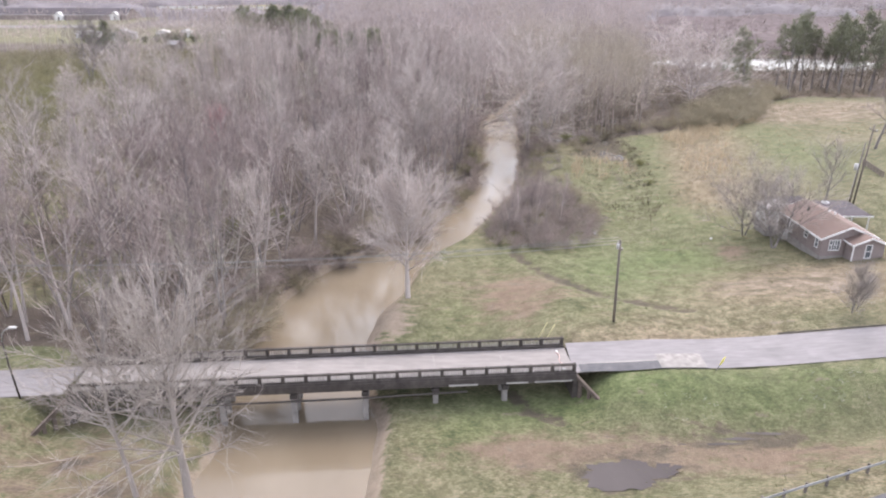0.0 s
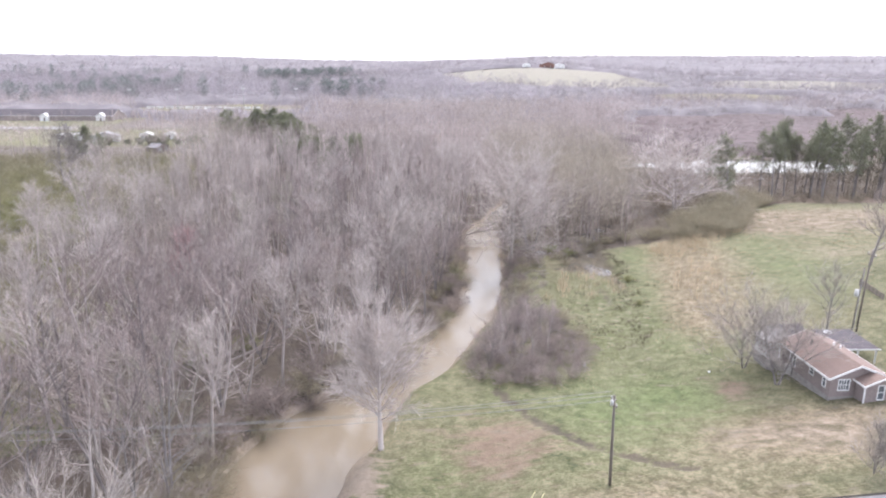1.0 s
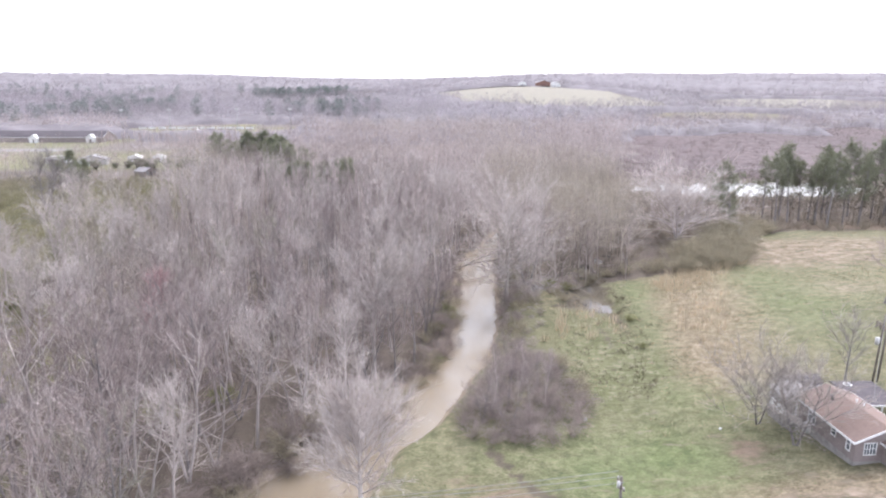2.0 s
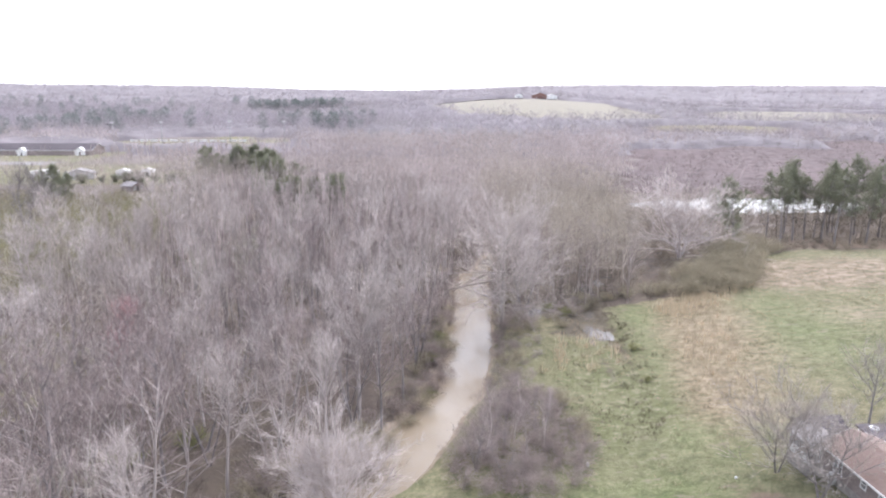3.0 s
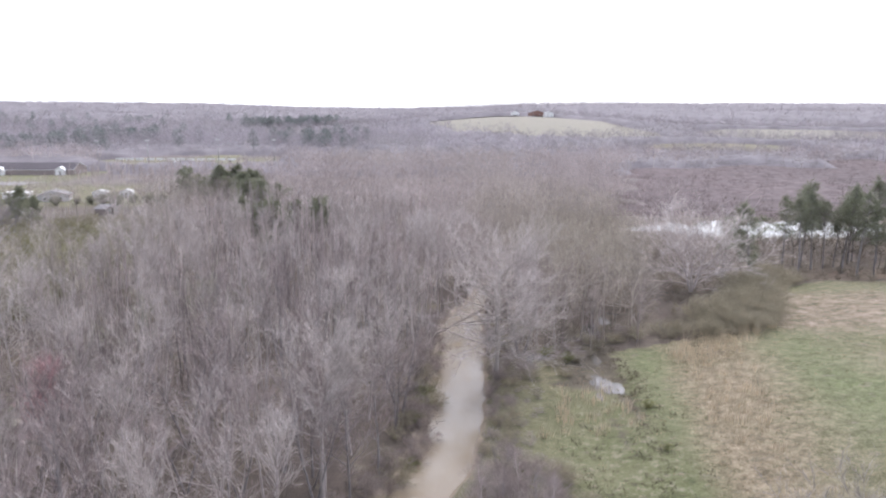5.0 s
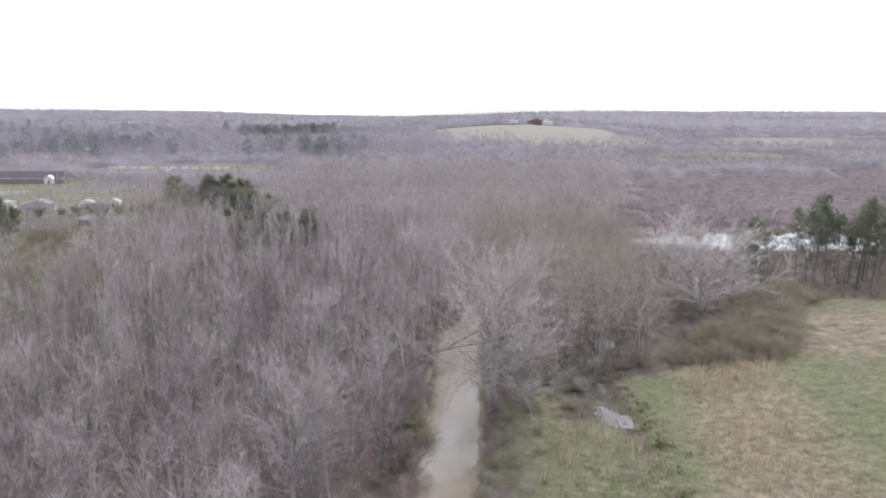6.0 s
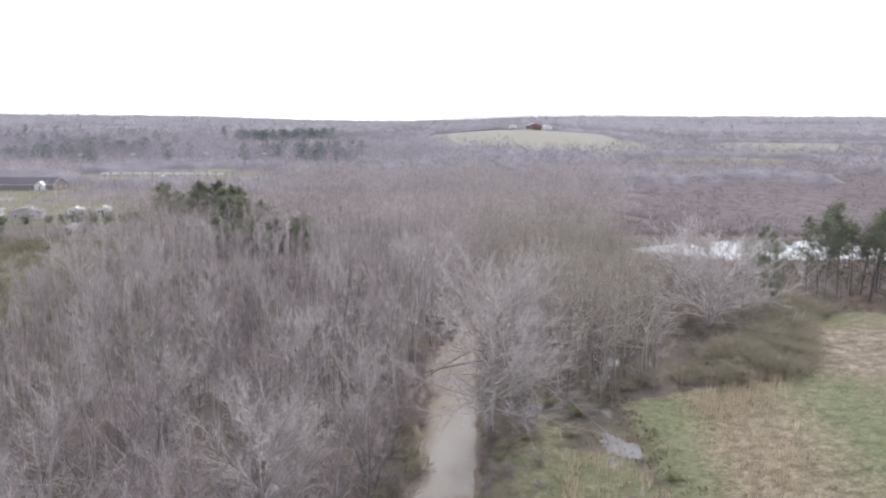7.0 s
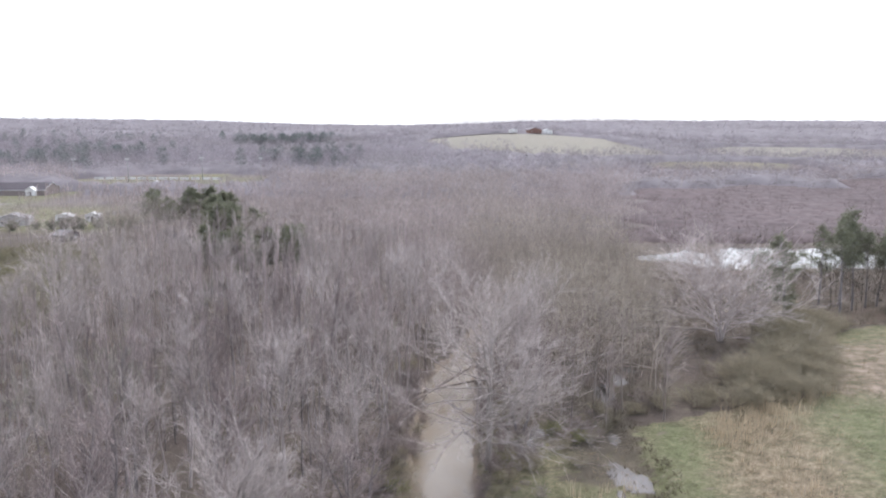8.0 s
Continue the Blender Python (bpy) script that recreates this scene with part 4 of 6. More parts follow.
def spread(name, templates, places, mat, heights, label, category, tone=(0, 1)):
    """Many copies of small templates joined into one mesh of kind stuff."""
    vs, ts, tn, hu, n = [], [], [], [], 0
    for x, y in places:
        v, t = templates[rw.randrange(len(templates))]
        a, s = rw.uniform(0, 6.283), rw.uniform(*heights)
        c, sn = math.cos(a) * s, math.sin(a) * s
        z = land_z(x, y) - 0.1
        vs.append(np.stack([v[:, 0] * c - v[:, 1] * sn + x, v[:, 0] * sn + v[:, 1] * c + y, v[:, 2] * s + z], 1))
        ts.append(t + n)
        tn.append(np.full(len(v), tone[0] + (tone[1] - tone[0]) * min(1, max(0, 0.42 + 0.30 * float(wob(x, y, 23 + 0.05 * y, 2.0)) + rw.gauss(0, 0.30)))))
        hu.append(np.full(len(v), greenish(x, y)))
        n += len(v)
    ob = part(name, tri_mesh(name, np.concatenate(vs), np.concatenate(ts), mat, tone=np.concatenate(tn), hue=np.concatenate(hu)))
    return tagged(ob, label, category, kind="stuff")


def slim(seed, limbs, subs, twigs, width, start=0.4, reach=4.2, rise=36, length=1.0, near_by=False):
    """A lighter woodland tree, 17 m tall, as one pair of arrays."""
    w = Wood(seed)
    r = w.r
    g = ([], [])
    pts = w.path(Vector((0, 0, 0)), Vector((r.gauss(0, 0.03), r.gauss(0, 0.03), 1)), 16.5, 3, 0.03, 0.02)
    if near_by:
        w.limb(pts, 0.15, 0.03, 3, g)
    else:
        w.blade(pts[0], pts[-1], 0.16 + 0.3 * width, g)
    for i in range(limbs):
        t = start + (0.97 - start) * ((i + r.random()) / limbs)
        p, d = w.along(pts, t)
        rel = (t - start) / (1 - start)
        ln = reach * (1.05 - 0.65 * rel) * r.uniform(0.7, 1.2)
        lp = w.path(p, w.off(Vector((0, 0, 1)), radians(rise * r.uniform(0.7, 1.3))), ln, 2, 0.09, 0.2)
        if near_by:
            w.limb([lp[0], lp[-1]], 0.05, 0.012, 3, g)
        else:
            w.blade(lp[0], lp[-1], 0.07 + 0.5 * width, g)
        for j in range(subs):
            q, dd = w.along(lp, r.uniform(0.15, 1.0))
            e = q + w.off(dd, radians(r.uniform(20, 55))) * ln * r.uniform(0.25, 0.5)
            w.blade(q, e, width * 1.3, g)
            for _ in range(twigs):
                a = q.lerp(e, r.uniform(0.1, 1))
                w.blade(a, a + (w.off((e - q).normalized(), radians(r.uniform(10, 60))) + Vector((0, 0, 0.2))) * r.uniform(0.4, 1.15) * length, width, g)
    return tri_arrays(g)


def domed(seed, blades, width, length, radius, limbs=5):
    """A far leafless tree, 17 m tall: a trunk, a few limbs and a rounded crown of twigs that point outwards."""
    w = Wood(seed)
    r, g = w.r, ([], [])
    fork = Vector((r.gauss(0, 0.3), r.gauss(0, 0.3), r.uniform(5.5, 8.0)))
    w.blade(Vector((0, 0, 0)), fork * 1.7, 0.14 + 0.5 * width, g)
    flat = r.uniform(0.85, 1.25)

    def outward():
        a, up = r.uniform(0, 6.283), r.uniform(-0.25, 1.0)
        k = math.sqrt(max(0.0, 1 - up * up))
        return Vector((k * math.cos(a), k * math.sin(a), up * flat))

    for _ in range(limbs):
        w.blade(fork, fork + Vector((0, 0, 1.0)) + outward() * radius * 1.25, 0.05 + 0.7 * width, g)
    for _ in range(blades):
        d = outward()
        p = fork + Vector((0, 0, 1.5)) + d * radius * (0.45 + 0.6 * math.sqrt(r.random()))
        w.blade(p, p + (d + Vector((r.gauss(0, 0.35), r.gauss(0, 0.35), r.gauss(0.35, 0.3)))).normalized() * length * r.uniform(0.5, 1.2), width * r.uniform(0.6, 1.3), g)
    return tri_arrays(g)


MID = [slim(300 + i, 14, 5, 6, 0.024, rw.uniform(0.2, 0.36), rw.uniform(4.6, 6.4), rw.uniform(40, 58), 1.0, True) for i in range(6)]
POLE = [slim(310 + i, 11, 4, 4, 0.024, rw.uniform(0.36, 0.5), rw.uniform(2.4, 3.2), rw.uniform(17, 25), 0.9, True) for i in range(5)]
LOWDOME = [domed(335 + i, 110, 0.045, 1.7, 6.6, 8) for i in range(4)]
DOME = [domed(325 + i, 240, 0.042, 1.9, 5.8, 9) for i in range(5)]
FAR = [domed(320 + i, 95, 0.070, 2.3, rw.uniform(4.4, 6.2)) for i in range(6)]
VERYFAR = [domed(340 + i, 42, 0.20, 2.8, rw.uniform(4.6, 6.4), 4) for i in range(5)]
HORIZON = [domed(360 + i, 13, 0.65, 4.0, 6.5, 2) for i in range(5)]


def before_field(x, y):
    return x < -62 and 372 < y < 490


def in_view(x, y):
    return abs(x - 6) < 0.68 * y + 12


spread("woods", MID, [p for p in near[100:] if p[0] < 12 or p[1] < 160], M_WOODS, (0.6, 1.08), "dense grey-brown leafless woods on the valley floor", "woods")
spread("woods", DOME, [p for p in near[100:] if p[0] >= 12 and p[1] >= 160], M_WOODS, (0.75, 1.1), "rounded grey leafless trees beyond the river bend", "woods", (0.0, 0.7))
spread("woods", POLE, poles[70:], M_WOODS, (0.6, 1.08), "close-grown slender leafless trees", "woods", (0.1, 1.0))
spread("woods", FAR, scatter(-330, 330, 262, 520, 6.9, lambda x, y: in_view(x, y) and in_woods(x, y) and not before_field(x, y)), M_WOODS, (0.6, 1.1), "leafless woods further up the valley", "woods", (0, 0.8))
spread("woods", [slim(330 + i, 8, 3, 4, 0.07, 0.35, 4.0, 30, 1.6) for i in range(4)], scatter(-175, -62, 372, 490, 5.5, lambda x, y: in_woods(x, y) and before_field(x, y)), M_WOODS, (0.3, 0.55), "low bare trees before the ball field", "woods", (0.1, 0.9))
spread("woods", VERYFAR, scatter(-900, 900, 520, 1250, 12.5, lambda x, y: in_view(x, y) and in_woods(x, y)), M_FAR, (0.6, 1.1), "far leafless woods with purple-grey haze in their colour", "woods")
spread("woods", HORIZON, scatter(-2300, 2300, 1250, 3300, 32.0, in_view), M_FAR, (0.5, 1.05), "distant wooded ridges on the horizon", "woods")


def canopy(name, x0, x1, y0, y1, cell, lift, rough_, label, mat, opened_at, category="woods"):
    """A closed mass of far treetops or scrub: a bumpy sheet over the land that runs into the ground where the land is open."""
    X, Y = np.meshgrid(np.arange(x0, x1, cell), np.arange(y0, y1, cell))
    rng = np.random.RandomState(3)
    X, Y = X + rng.uniform(-0.25, 0.25, X.shape) * cell, Y + rng.uniform(-0.25, 0.25, X.shape) * cell
    opened = opened_at(X, Y)
    clump = np.kron(rng.uniform(-0.5, 0.5, (X.shape[0] // 3 + 1, X.shape[1] // 3 + 1)), np.ones((3, 3)))[: X.shape[0], : X.shape[1]]
    base = land(X, Y)
    k = np.where(opened, 0.0, 1.0)
    k[:2, :] = 0
    for _ in range(3):
        k = (k + np.roll(k, 1, 0) + np.roll(k, -1, 0) + np.roll(k, 1, 1) + np.roll(k, -1, 1)) / 5
    top = lift * (1 + 0.25 * wob(X, Y, 60, 1.5)) + rough_ * (rng.uniform(-0.5, 0.5, X.shape) + (clump if lift > 3 else 0.0))
    Z = base - 1 + (top + 1) * np.where(opened, 0.0, np.clip(1.6 * k - 0.6, 0.0, 1))
    i = np.arange(X.size).reshape(X.shape)
    shut = ~(opened[:-1, :-1] & opened[:-1, 1:] & opened[1:, 1:] & opened[1:, :-1]) & (np.abs(X[:-1, :-1]) < 0.70 * Y[:-1, :-1] + 30)
    a, b_, c, d = i[:-1, :-1][shut], i[:-1, 1:][shut], i[1:, 1:][shut], i[1:, :-1][shut]
    t = np.concatenate([np.stack([a, b_, c], 1), np.stack([a, c, d], 1)])
    used, inv = np.unique(t, return_inverse=True)
    tn = np.clip(0.42 + 0.42 * wob(X, Y, 45 + 0.03 * Y, 2.0) + 0.16 * wob(X, Y, 17, 5.0) + rng.normal(0, 0.14, X.shape), 0, 1)
    ob = part(name, tri_mesh(name, np.stack([X.ravel(), Y.ravel(), Z.ravel()], 1)[used], inv.reshape(-1, 3), mat, tone=tn.ravel()[used]))
    ob.data.polygons.foreach_set("use_smooth", [True] * len(ob.data.polygons))
    return tagged(ob, label, category, kind="stuff")


canopy("woods", -900, 900, 440, 1260, 4.6, 4.8, 2.4, "closed leafless treetops up the valley", M_CANOPY, clearings)
canopy("woods", -2450, 2450, 1250, 3400, 13.0, 7.0, 4.0, "closed leafless treetops of the far ridges", M_CANOPY, clearings)


def sapling(seed, stems, twigs, height, width):
    """Undergrowth: thin stems from one root, with twigs."""
    w = Wood(seed)
    r = w.r
    g = ([], [])
    for i in range(stems):
        p = Vector((r.gauss(0, 0.5), r.gauss(0, 0.5), 0))
        e = p + (w.off(Vector((0, 0, 1)), radians(r.uniform(5, 42)))) * height * r.uniform(0.5, 1.0)
        w.blade(p, e, width * 1.6, g)
        for _ in range(twigs):
            a = p.lerp(e, r.uniform(0.25, 1.0))
            w.blade(a, a + w.off((e - p).normalized(), radians(r.uniform(15, 70))) * r.uniform(0.4, 1.3), width, g)
    return g


def mound(seed, height, spread_, stems, twigs, width):
    """A rounded shrub: arching stems, its twigs filling a dome."""
    w = Wood(seed)
    r = w.r
    g = ([], [])
    for i in range(stems):
        a, k = r.uniform(0, 6.283), math.sqrt(r.random())
        p = Vector((0.35 * r.gauss(0, 1), 0.35 * r.gauss(0, 1), -0.1))
        e = Vector((spread_ * k * math.cos(a), spread_ * k * math.sin(a), height * (1 - 0.55 * k * k) * r.uniform(0.55, 1.0)))
        mid_ = p.lerp(e, 0.55) + Vector((0, 0, 0.16 * height))
        w.blade(p, mid_, width * 1.4, g)
        w.blade(mid_, e, width * 1.2, g)
        for _ in range(twigs):
            b_ = (p.lerp(mid_, r.uniform(0.4, 1)) if r.random() < 0.4 else mid_.lerp(e, r.random()))
            d = Vector((r.gauss(0, 0.7) + 0.5 * math.cos(a) * k, r.gauss(0, 0.7) + 0.5 * math.sin(a) * k, r.gauss(0.45, 0.5))).normalized()
            w.blade(b_, b_ + d * r.uniform(0.35, 0.95), width * r.uniform(0.6, 1.1), g)
    return g


UNDER = [tri_arrays(sapling(380 + i, 9, 15, 5.0, 0.020)) for i in range(5)]
M_UNDER = bark("bark_undergrowth", (0.085, 0.070, 0.064), (0.185, 0.155, 0.142), "tone", 0.6)
spread("undergrowth", UNDER, scatter(-100, 70, 56, 215, 3.9, in_woods), M_UNDER, (0.45, 1.0), "grey-brown leafless undergrowth below the trees", "undergrowth", (0, 0.6))


# ---------------------------------------------------------------- pines
def pine(seed, height, start, width, tufts):
    w = Wood(seed)
    r = w.r
    pts = w.path(Vector((0, 0, -0.3)), Vector((r.gauss(0, 0.03), r.gauss(0, 0.03), 1)), height, 6, 0.03, 0.03)
    w.limb(pts, 0.22, 0.03, 6, w.trunk)
    for i in range(32):
        t = start + (1 - start) * ((i + r.random()) / 32)
        p, d = w.along(pts, t)
        rel = (t - start) / (1 - start)
        ln = width * (0.55 + 0.9 * math.sin(math.pi * min(1, 0.25 + 0.75 * rel))) * r.uniform(0.6, 1.1) * (1 - 0.45 * rel)
        lp = w.path(p, w.off(Vector((0, 0, 1)), radians(r.uniform(62, 88))), ln, 3, 0.1, 0.06)
        w.limb(lp, 0.06, 0.012, 3, w.trunk)
        for j in range(tufts):
            q, dd = w.along(lp, r.uniform(0.3, 1.0))
            q = q + Vector((r.gauss(0, 0.4), r.gauss(0, 0.4), r.gauss(0.1, 0.35)))
            for _ in range(8):
                e = Vector((r.gauss(0, 1), r.gauss(0, 1), r.gauss(0.45, 0.7))).normalized()
                w.blade(q, q + e * r.uniform(0.4, 0.9), 0.05, w.crown)
    return w


pines = []
for i in range(4):
    w = pine(400 + i, 16.0, (0.42, 0.5, 0.55, 0.22)[i], (2.9, 2.6, 2.8, 4.0)[i], (11, 11, 11, 32)[i])
    pines.append((mesh_of("trunk", *w.trunk, M_TRUNK, True), mesh_of("crown", *w.crown, M_NEEDLE)))


def put_pine(k, x, y, s, label, group, wide=1.0):
    root = thing("pine_tree", at(x, y, rw.uniform(0, 360)) @ Matrix.Diagonal((s * wide, s * wide, s, 1)), label, "tree", group)
    part("trunk", pines[k][0], root)
    part("crown", pines[k][1], root, "green needle tufts")


put_pine(3, 82.2, 199, 1.15, "green pine with full crown at the pond's edge", "pines by the pond")
put_pine(1, 74.4, 196, 0.98, "open-crowned green pine at the pond's edge", "pines by the pond")
for x in np.arange(99, 190, 4.6):
    for row in range(2):
        put_pine(rw.randrange(3), x + rw.uniform(-2.2, 2.2), 207 + 10 * row + rw.uniform(-5, 5) + 0.05 * (x - 93), rw.uniform(1.05, 1.45), "tall green pine with a bare lower trunk", "pines beyond the pasture")
put_pine(3, -125, 272, 0.85, "dark evergreen tree beside a bare one", "pines in the woods", 1.2)
put_pine(3, -118, 268, 0.7, "dark evergreen tree beside a bare one", "pines in the woods", 1.2)
CLUMPS = [(-70, 316, 18, 8, 17, 0.95), (-33, 248, 12, 9, 13, 0.85), (-50, 290, 9, 14, 8, 0.95)]
for cx, cy, rx, ry, count, s in CLUMPS:
    for _ in range(count):
        a_, k_ = rw.uniform(0, 6.283), math.sqrt(rw.random())
        x, y, s_ = cx + rx * k_ * math.cos(a_), cy + ry * k_ * math.sin(a_), s * rw.uniform(0.8, 1.12)
        put_pine(rw.choice((0, 3)), x, y, s_, "dark green pine among bare trees", "pines in the woods", 1.35)


# ---------------------------------------------------------------- shrubs, reeds and grass
def bush_form(seed, height, stems, twigs, width):
    return mound(seed, height, height * 0.62, stems, twigs, width)


BROWN = [mesh_of("stems", *bush_form(500 + i, 3.6, 40, 24, 0.016), M_BRUSH) for i in range(3)]
OLIVE = [mesh_of("stems", *bush_form(510 + i, 3.4, 48, 22, 0.015), M_OLIVE) for i in range(3)]
GREEN = [mesh_of("stems", *bush_form(520 + i, 2.6, 30, 22, 0.026), M_GREENLEAF) for i in range(2)]


def put_bush(meshes, x, y, s, label, group, wide=1.25):
    ob = part("bush", meshes[rw.randrange(len(meshes))], None, "", at(x, y, rw.uniform(0, 360), 0.05) @ Matrix.Diagonal((s * wide, s * wide, s, 1)))
    tagged(ob, label, "bush", group)


PATCH_Y, PATCH_L, PATCH_R = [89, 93, 98, 104, 110, 117], [9, 5.5, 7, 9.5, 11.5, 14], [17.5, 22, 23.5, 24, 22.5, 19.5]
for y in np.arange(89.5, 117, 2.3):
    l, r_ = np.interp(y, PATCH_Y, PATCH_L), np.interp(y, PATCH_Y, PATCH_R)
    for x in np.arange(l + 0.8, r_, 2.3):
        put_bush(OLIVE if x > r_ - 1.6 else BROWN, x + rw.uniform(-0.7, 0.7), y + rw.uniform(-0.7, 0.7), rw.uniform(0.42, 0.78), "brown leafless thicket bush beside the river", "thicket bushes", 1.7)
for y in np.arange(117.5, 168, 2.6):
    x0 = float(np.interp(y, RIVER_Y, RIVER_R)) + 1.6
    for k in range(2 if y < 140 else 3):
        kind = BROWN if rw.random() < 0.55 else OLIVE
        put_bush(kind, x0 + 2.4 * k + rw.uniform(-0.6, 0.8), y + rw.uniform(-0.8, 0.8), rw.uniform(0.4, 0.85), "low tangled brush along the river bank", "bank brush")
for y in np.arange(61, 178, 1.7):
    put_bush(BROWN if rw.random() < 0.6 else OLIVE, float(np.interp(y, RIVER_Y, RIVER_L)) - rw.uniform(-0.9, 3.6), y, rw.uniform(0.5, 1.05) * (1.7 if y < 100 else 1.15), "low tangled brush along the river bank", "bank brush")
EDGE = [(28, 143), (31, 149), (37, 157), (46, 157.5), (56, 156.5), (65, 157.5), (71.5, 164), (76.5, 174), (80.5, 183), (85, 190), (92, 195)]
for (x0, y0), (x1, y1) in zip(EDGE[:-1], EDGE[1:]):
    n = max(2, int(math.hypot(x1 - x0, y1 - y0) / 2.4))
    for i in range(n):
        for row in range(4 if x0 > 50 else 2):
            t = (i + rw.random()) / n
            nxn, nyn = -(y1 - y0), x1 - x0
            ln = math.hypot(nxn, nyn)
            x, y = x0 + (x1 - x0) * t + nxn / ln * 2.6 * row, y0 + (y1 - y0) * t + nyn / ln * 2.6 * row
            put_bush(OLIVE if x > 42 else (BROWN + OLIVE), x, y, rw.uniform(0.6, 0.95) * (0.85 + 0.14 * row) * (1.5 if x > 52 else 0.95), "dense olive-brown shrub at the pasture edge", "pasture edge shrubs", 1.4)
for x, y, s in ((4.6, 128, 0.7), (5.2, 133, 0.9), (6.0, 138, 0.8), (29.5, 149, 0.8), (26.5, 152, 0.8), (3.8, 118, 0.7), (-30, 96, 1.1), (-24, 101, 1.0), (-64, 130, 1.2), (-70, 136, 1.3), (-92, 168, 1.5), (-99, 176, 1.6), (-88, 190, 1.4), (-104, 190, 1.5), (-80, 172, 1.2)):
    put_bush(GREEN, x, y, s, "spring-green shrub among bare trees", "green shrubs", 1.5)
put_bush(GREEN, 36.5, 129, 0.5, "low green clump in the dry grass", "green shrubs", 1.6)
put_bush(GREEN, 35, 117, 0.4, "low green clump in the dry grass", "green shrubs", 1.6)

for x, y in ((12, 93), (10, 97), (14, 101), (17, 104), (12.5, 105), (16, 109), (14.5, 113), (11, 100), (9, 94.5), (12.5, 98), (15, 96.5), (11.5, 103), (14, 107), (17.5, 100)):
    t_me, c_me, _ = forms[rw.randrange(len(forms))]
    s_ = rw.uniform(0.24, 0.42)
    root = thing("bare_tree", at(x, y, rw.uniform(0, 360)) @ Matrix.Diagonal((s_ * 1.2, s_ * 1.2, s_, 1)), "young pale-stemmed bare tree in a brown thicket", "tree", "thicket saplings")
    part("trunk", t_me, root)
    part("crown", c_me, root)

for i in range(12):
    x, y = rw.uniform(50, 76), rw.uniform(200, 222)
    t_me, c_me, _ = forms[rw.randrange(len(forms))]
    s_ = rw.uniform(0.34, 0.55)
    root = thing("bare_tree", at(x, y, rw.uniform(0, 360)) @ Matrix.Diagonal((s_ * 1.2, s_ * 1.2, s_, 1)), "low bare tree in brown scrub before the pond", "tree", "trees before the pond")
    part("trunk", t_me, root)
    part("crown", c_me, root)

M_REEDTALL = leafy("tall_dry_reed", (0.42, 0.345, 0.24), (0.60, 0.50, 0.36), "tone")
TUFT = []
for i in range(4):
    w, g = Wood(600 + i), ([], [])
    for _ in range(7):
        p = Vector((w.r.gauss(0, 0.22), w.r.gauss(0, 0.22), -0.05))
        w.blade(p, p + Vector((w.r.gauss(0, 0.22), w.r.gauss(0, 0.22), w.r.uniform(0.25, 0.6))), 0.035, g)
    TUFT.append(tri_arrays(g))
REED = []
for i in range(3):
    w, g = Wood(620 + i), ([], [])
    for _ in range(22):
        p = Vector((w.r.gauss(0, 0.35), w.r.gauss(0, 0.35), -0.1))
        w.blade(p, p + Vector((w.r.gauss(0, 0.25), w.r.gauss(0, 0.25), w.r.uniform(0.8, 1.7))), 0.028, g)
    REED.append(tri_arrays(g))


def grassy(x, y):
    return bool(field(np.array(x), np.array(y))) and abs(y - float(road_y(x))) > 4 and float(river_d(np.array(x), np.array(y))) > 1.5 and not (42 < x < 58 and 76 < y < 102)


def thick_dry(x, y):
    d = math.exp(-(((x - np.interp(y, [107, 157], [42.5, 56])) / 6.0) ** 2)) * (1 if 103 < y < 162 else 0) + 0.8 * math.exp(-(((x - 84) / 28) ** 2) - ((y - 165) / 18) ** 2) + 0.12
    return rw.random() < d and grassy(x, y)


spread("dry_grass", TUFT, scatter(8, 120, 88, 198, 0.85, thick_dry), M_REED, (0.5, 1.1), "tufts of tan dry grass in the pasture", "grass", (0, 0.6))
M_TURF = leafy("green_tufts", (0.10, 0.12, 0.05), (0.16, 0.18, 0.08), "tone")
spread("grass", TUFT, scatter(-8, 90, 40, 190, 1.25, lambda x, y: rw.random() < 0.75 and (grassy(x, y) or (y < 50 and x > -4))), M_TURF, (0.4, 0.9), "short green grass tufts in the rough lawn", "grass")
spread("reeds", REED, scatter(46, 70, 144, 164, 1.2, lambda x, y: rw.random() < 0.9 * math.exp(-(((y - 147 - 0.8 * (x - 48)) / 4.0) ** 2))) + scatter(42, 62, 112, 158, 2.2, lambda x, y: rw.random() < 0.5 and abs(x - np.interp(y, [107, 157], [42, 56])) < 5) + scatter(21, 34, 122, 140, 2.6, grassy), M_REEDTALL, (0.9, 1.7), "tall tan dead reeds at the marsh edge", "reeds", (0.3, 1.0))
M_SEED = leafy("pale_weed", (0.40, 0.39, 0.33), (0.52, 0.51, 0.44), "tone")
spread("weeds", TUFT, scatter(18, 24, 50, 53, 0.55, lambda x, y: rw.random() < 0.45) + scatter(30, 36, 51, 54, 0.5, lambda x, y: rw.random() < 0.35), M_SEED, (0.4, 0.8), "pale dry weeds on the green road bank", "weeds")
spread("weeds", TUFT, scatter(26, 36, 112, 134, 0.9, lambda x, y: rw.random() < 0.3 * math.exp(-(((x - np.interp(y, [112, 134], [28.5, 33.5])) / 2.2) ** 2))), M_SEED, (0.5, 1.0), "pale dead weeds standing in the wet meadow", "weeds")
M_WEED = leafy("marsh_weed", (0.07, 0.06, 0.045), (0.13, 0.11, 0.08), "tone")
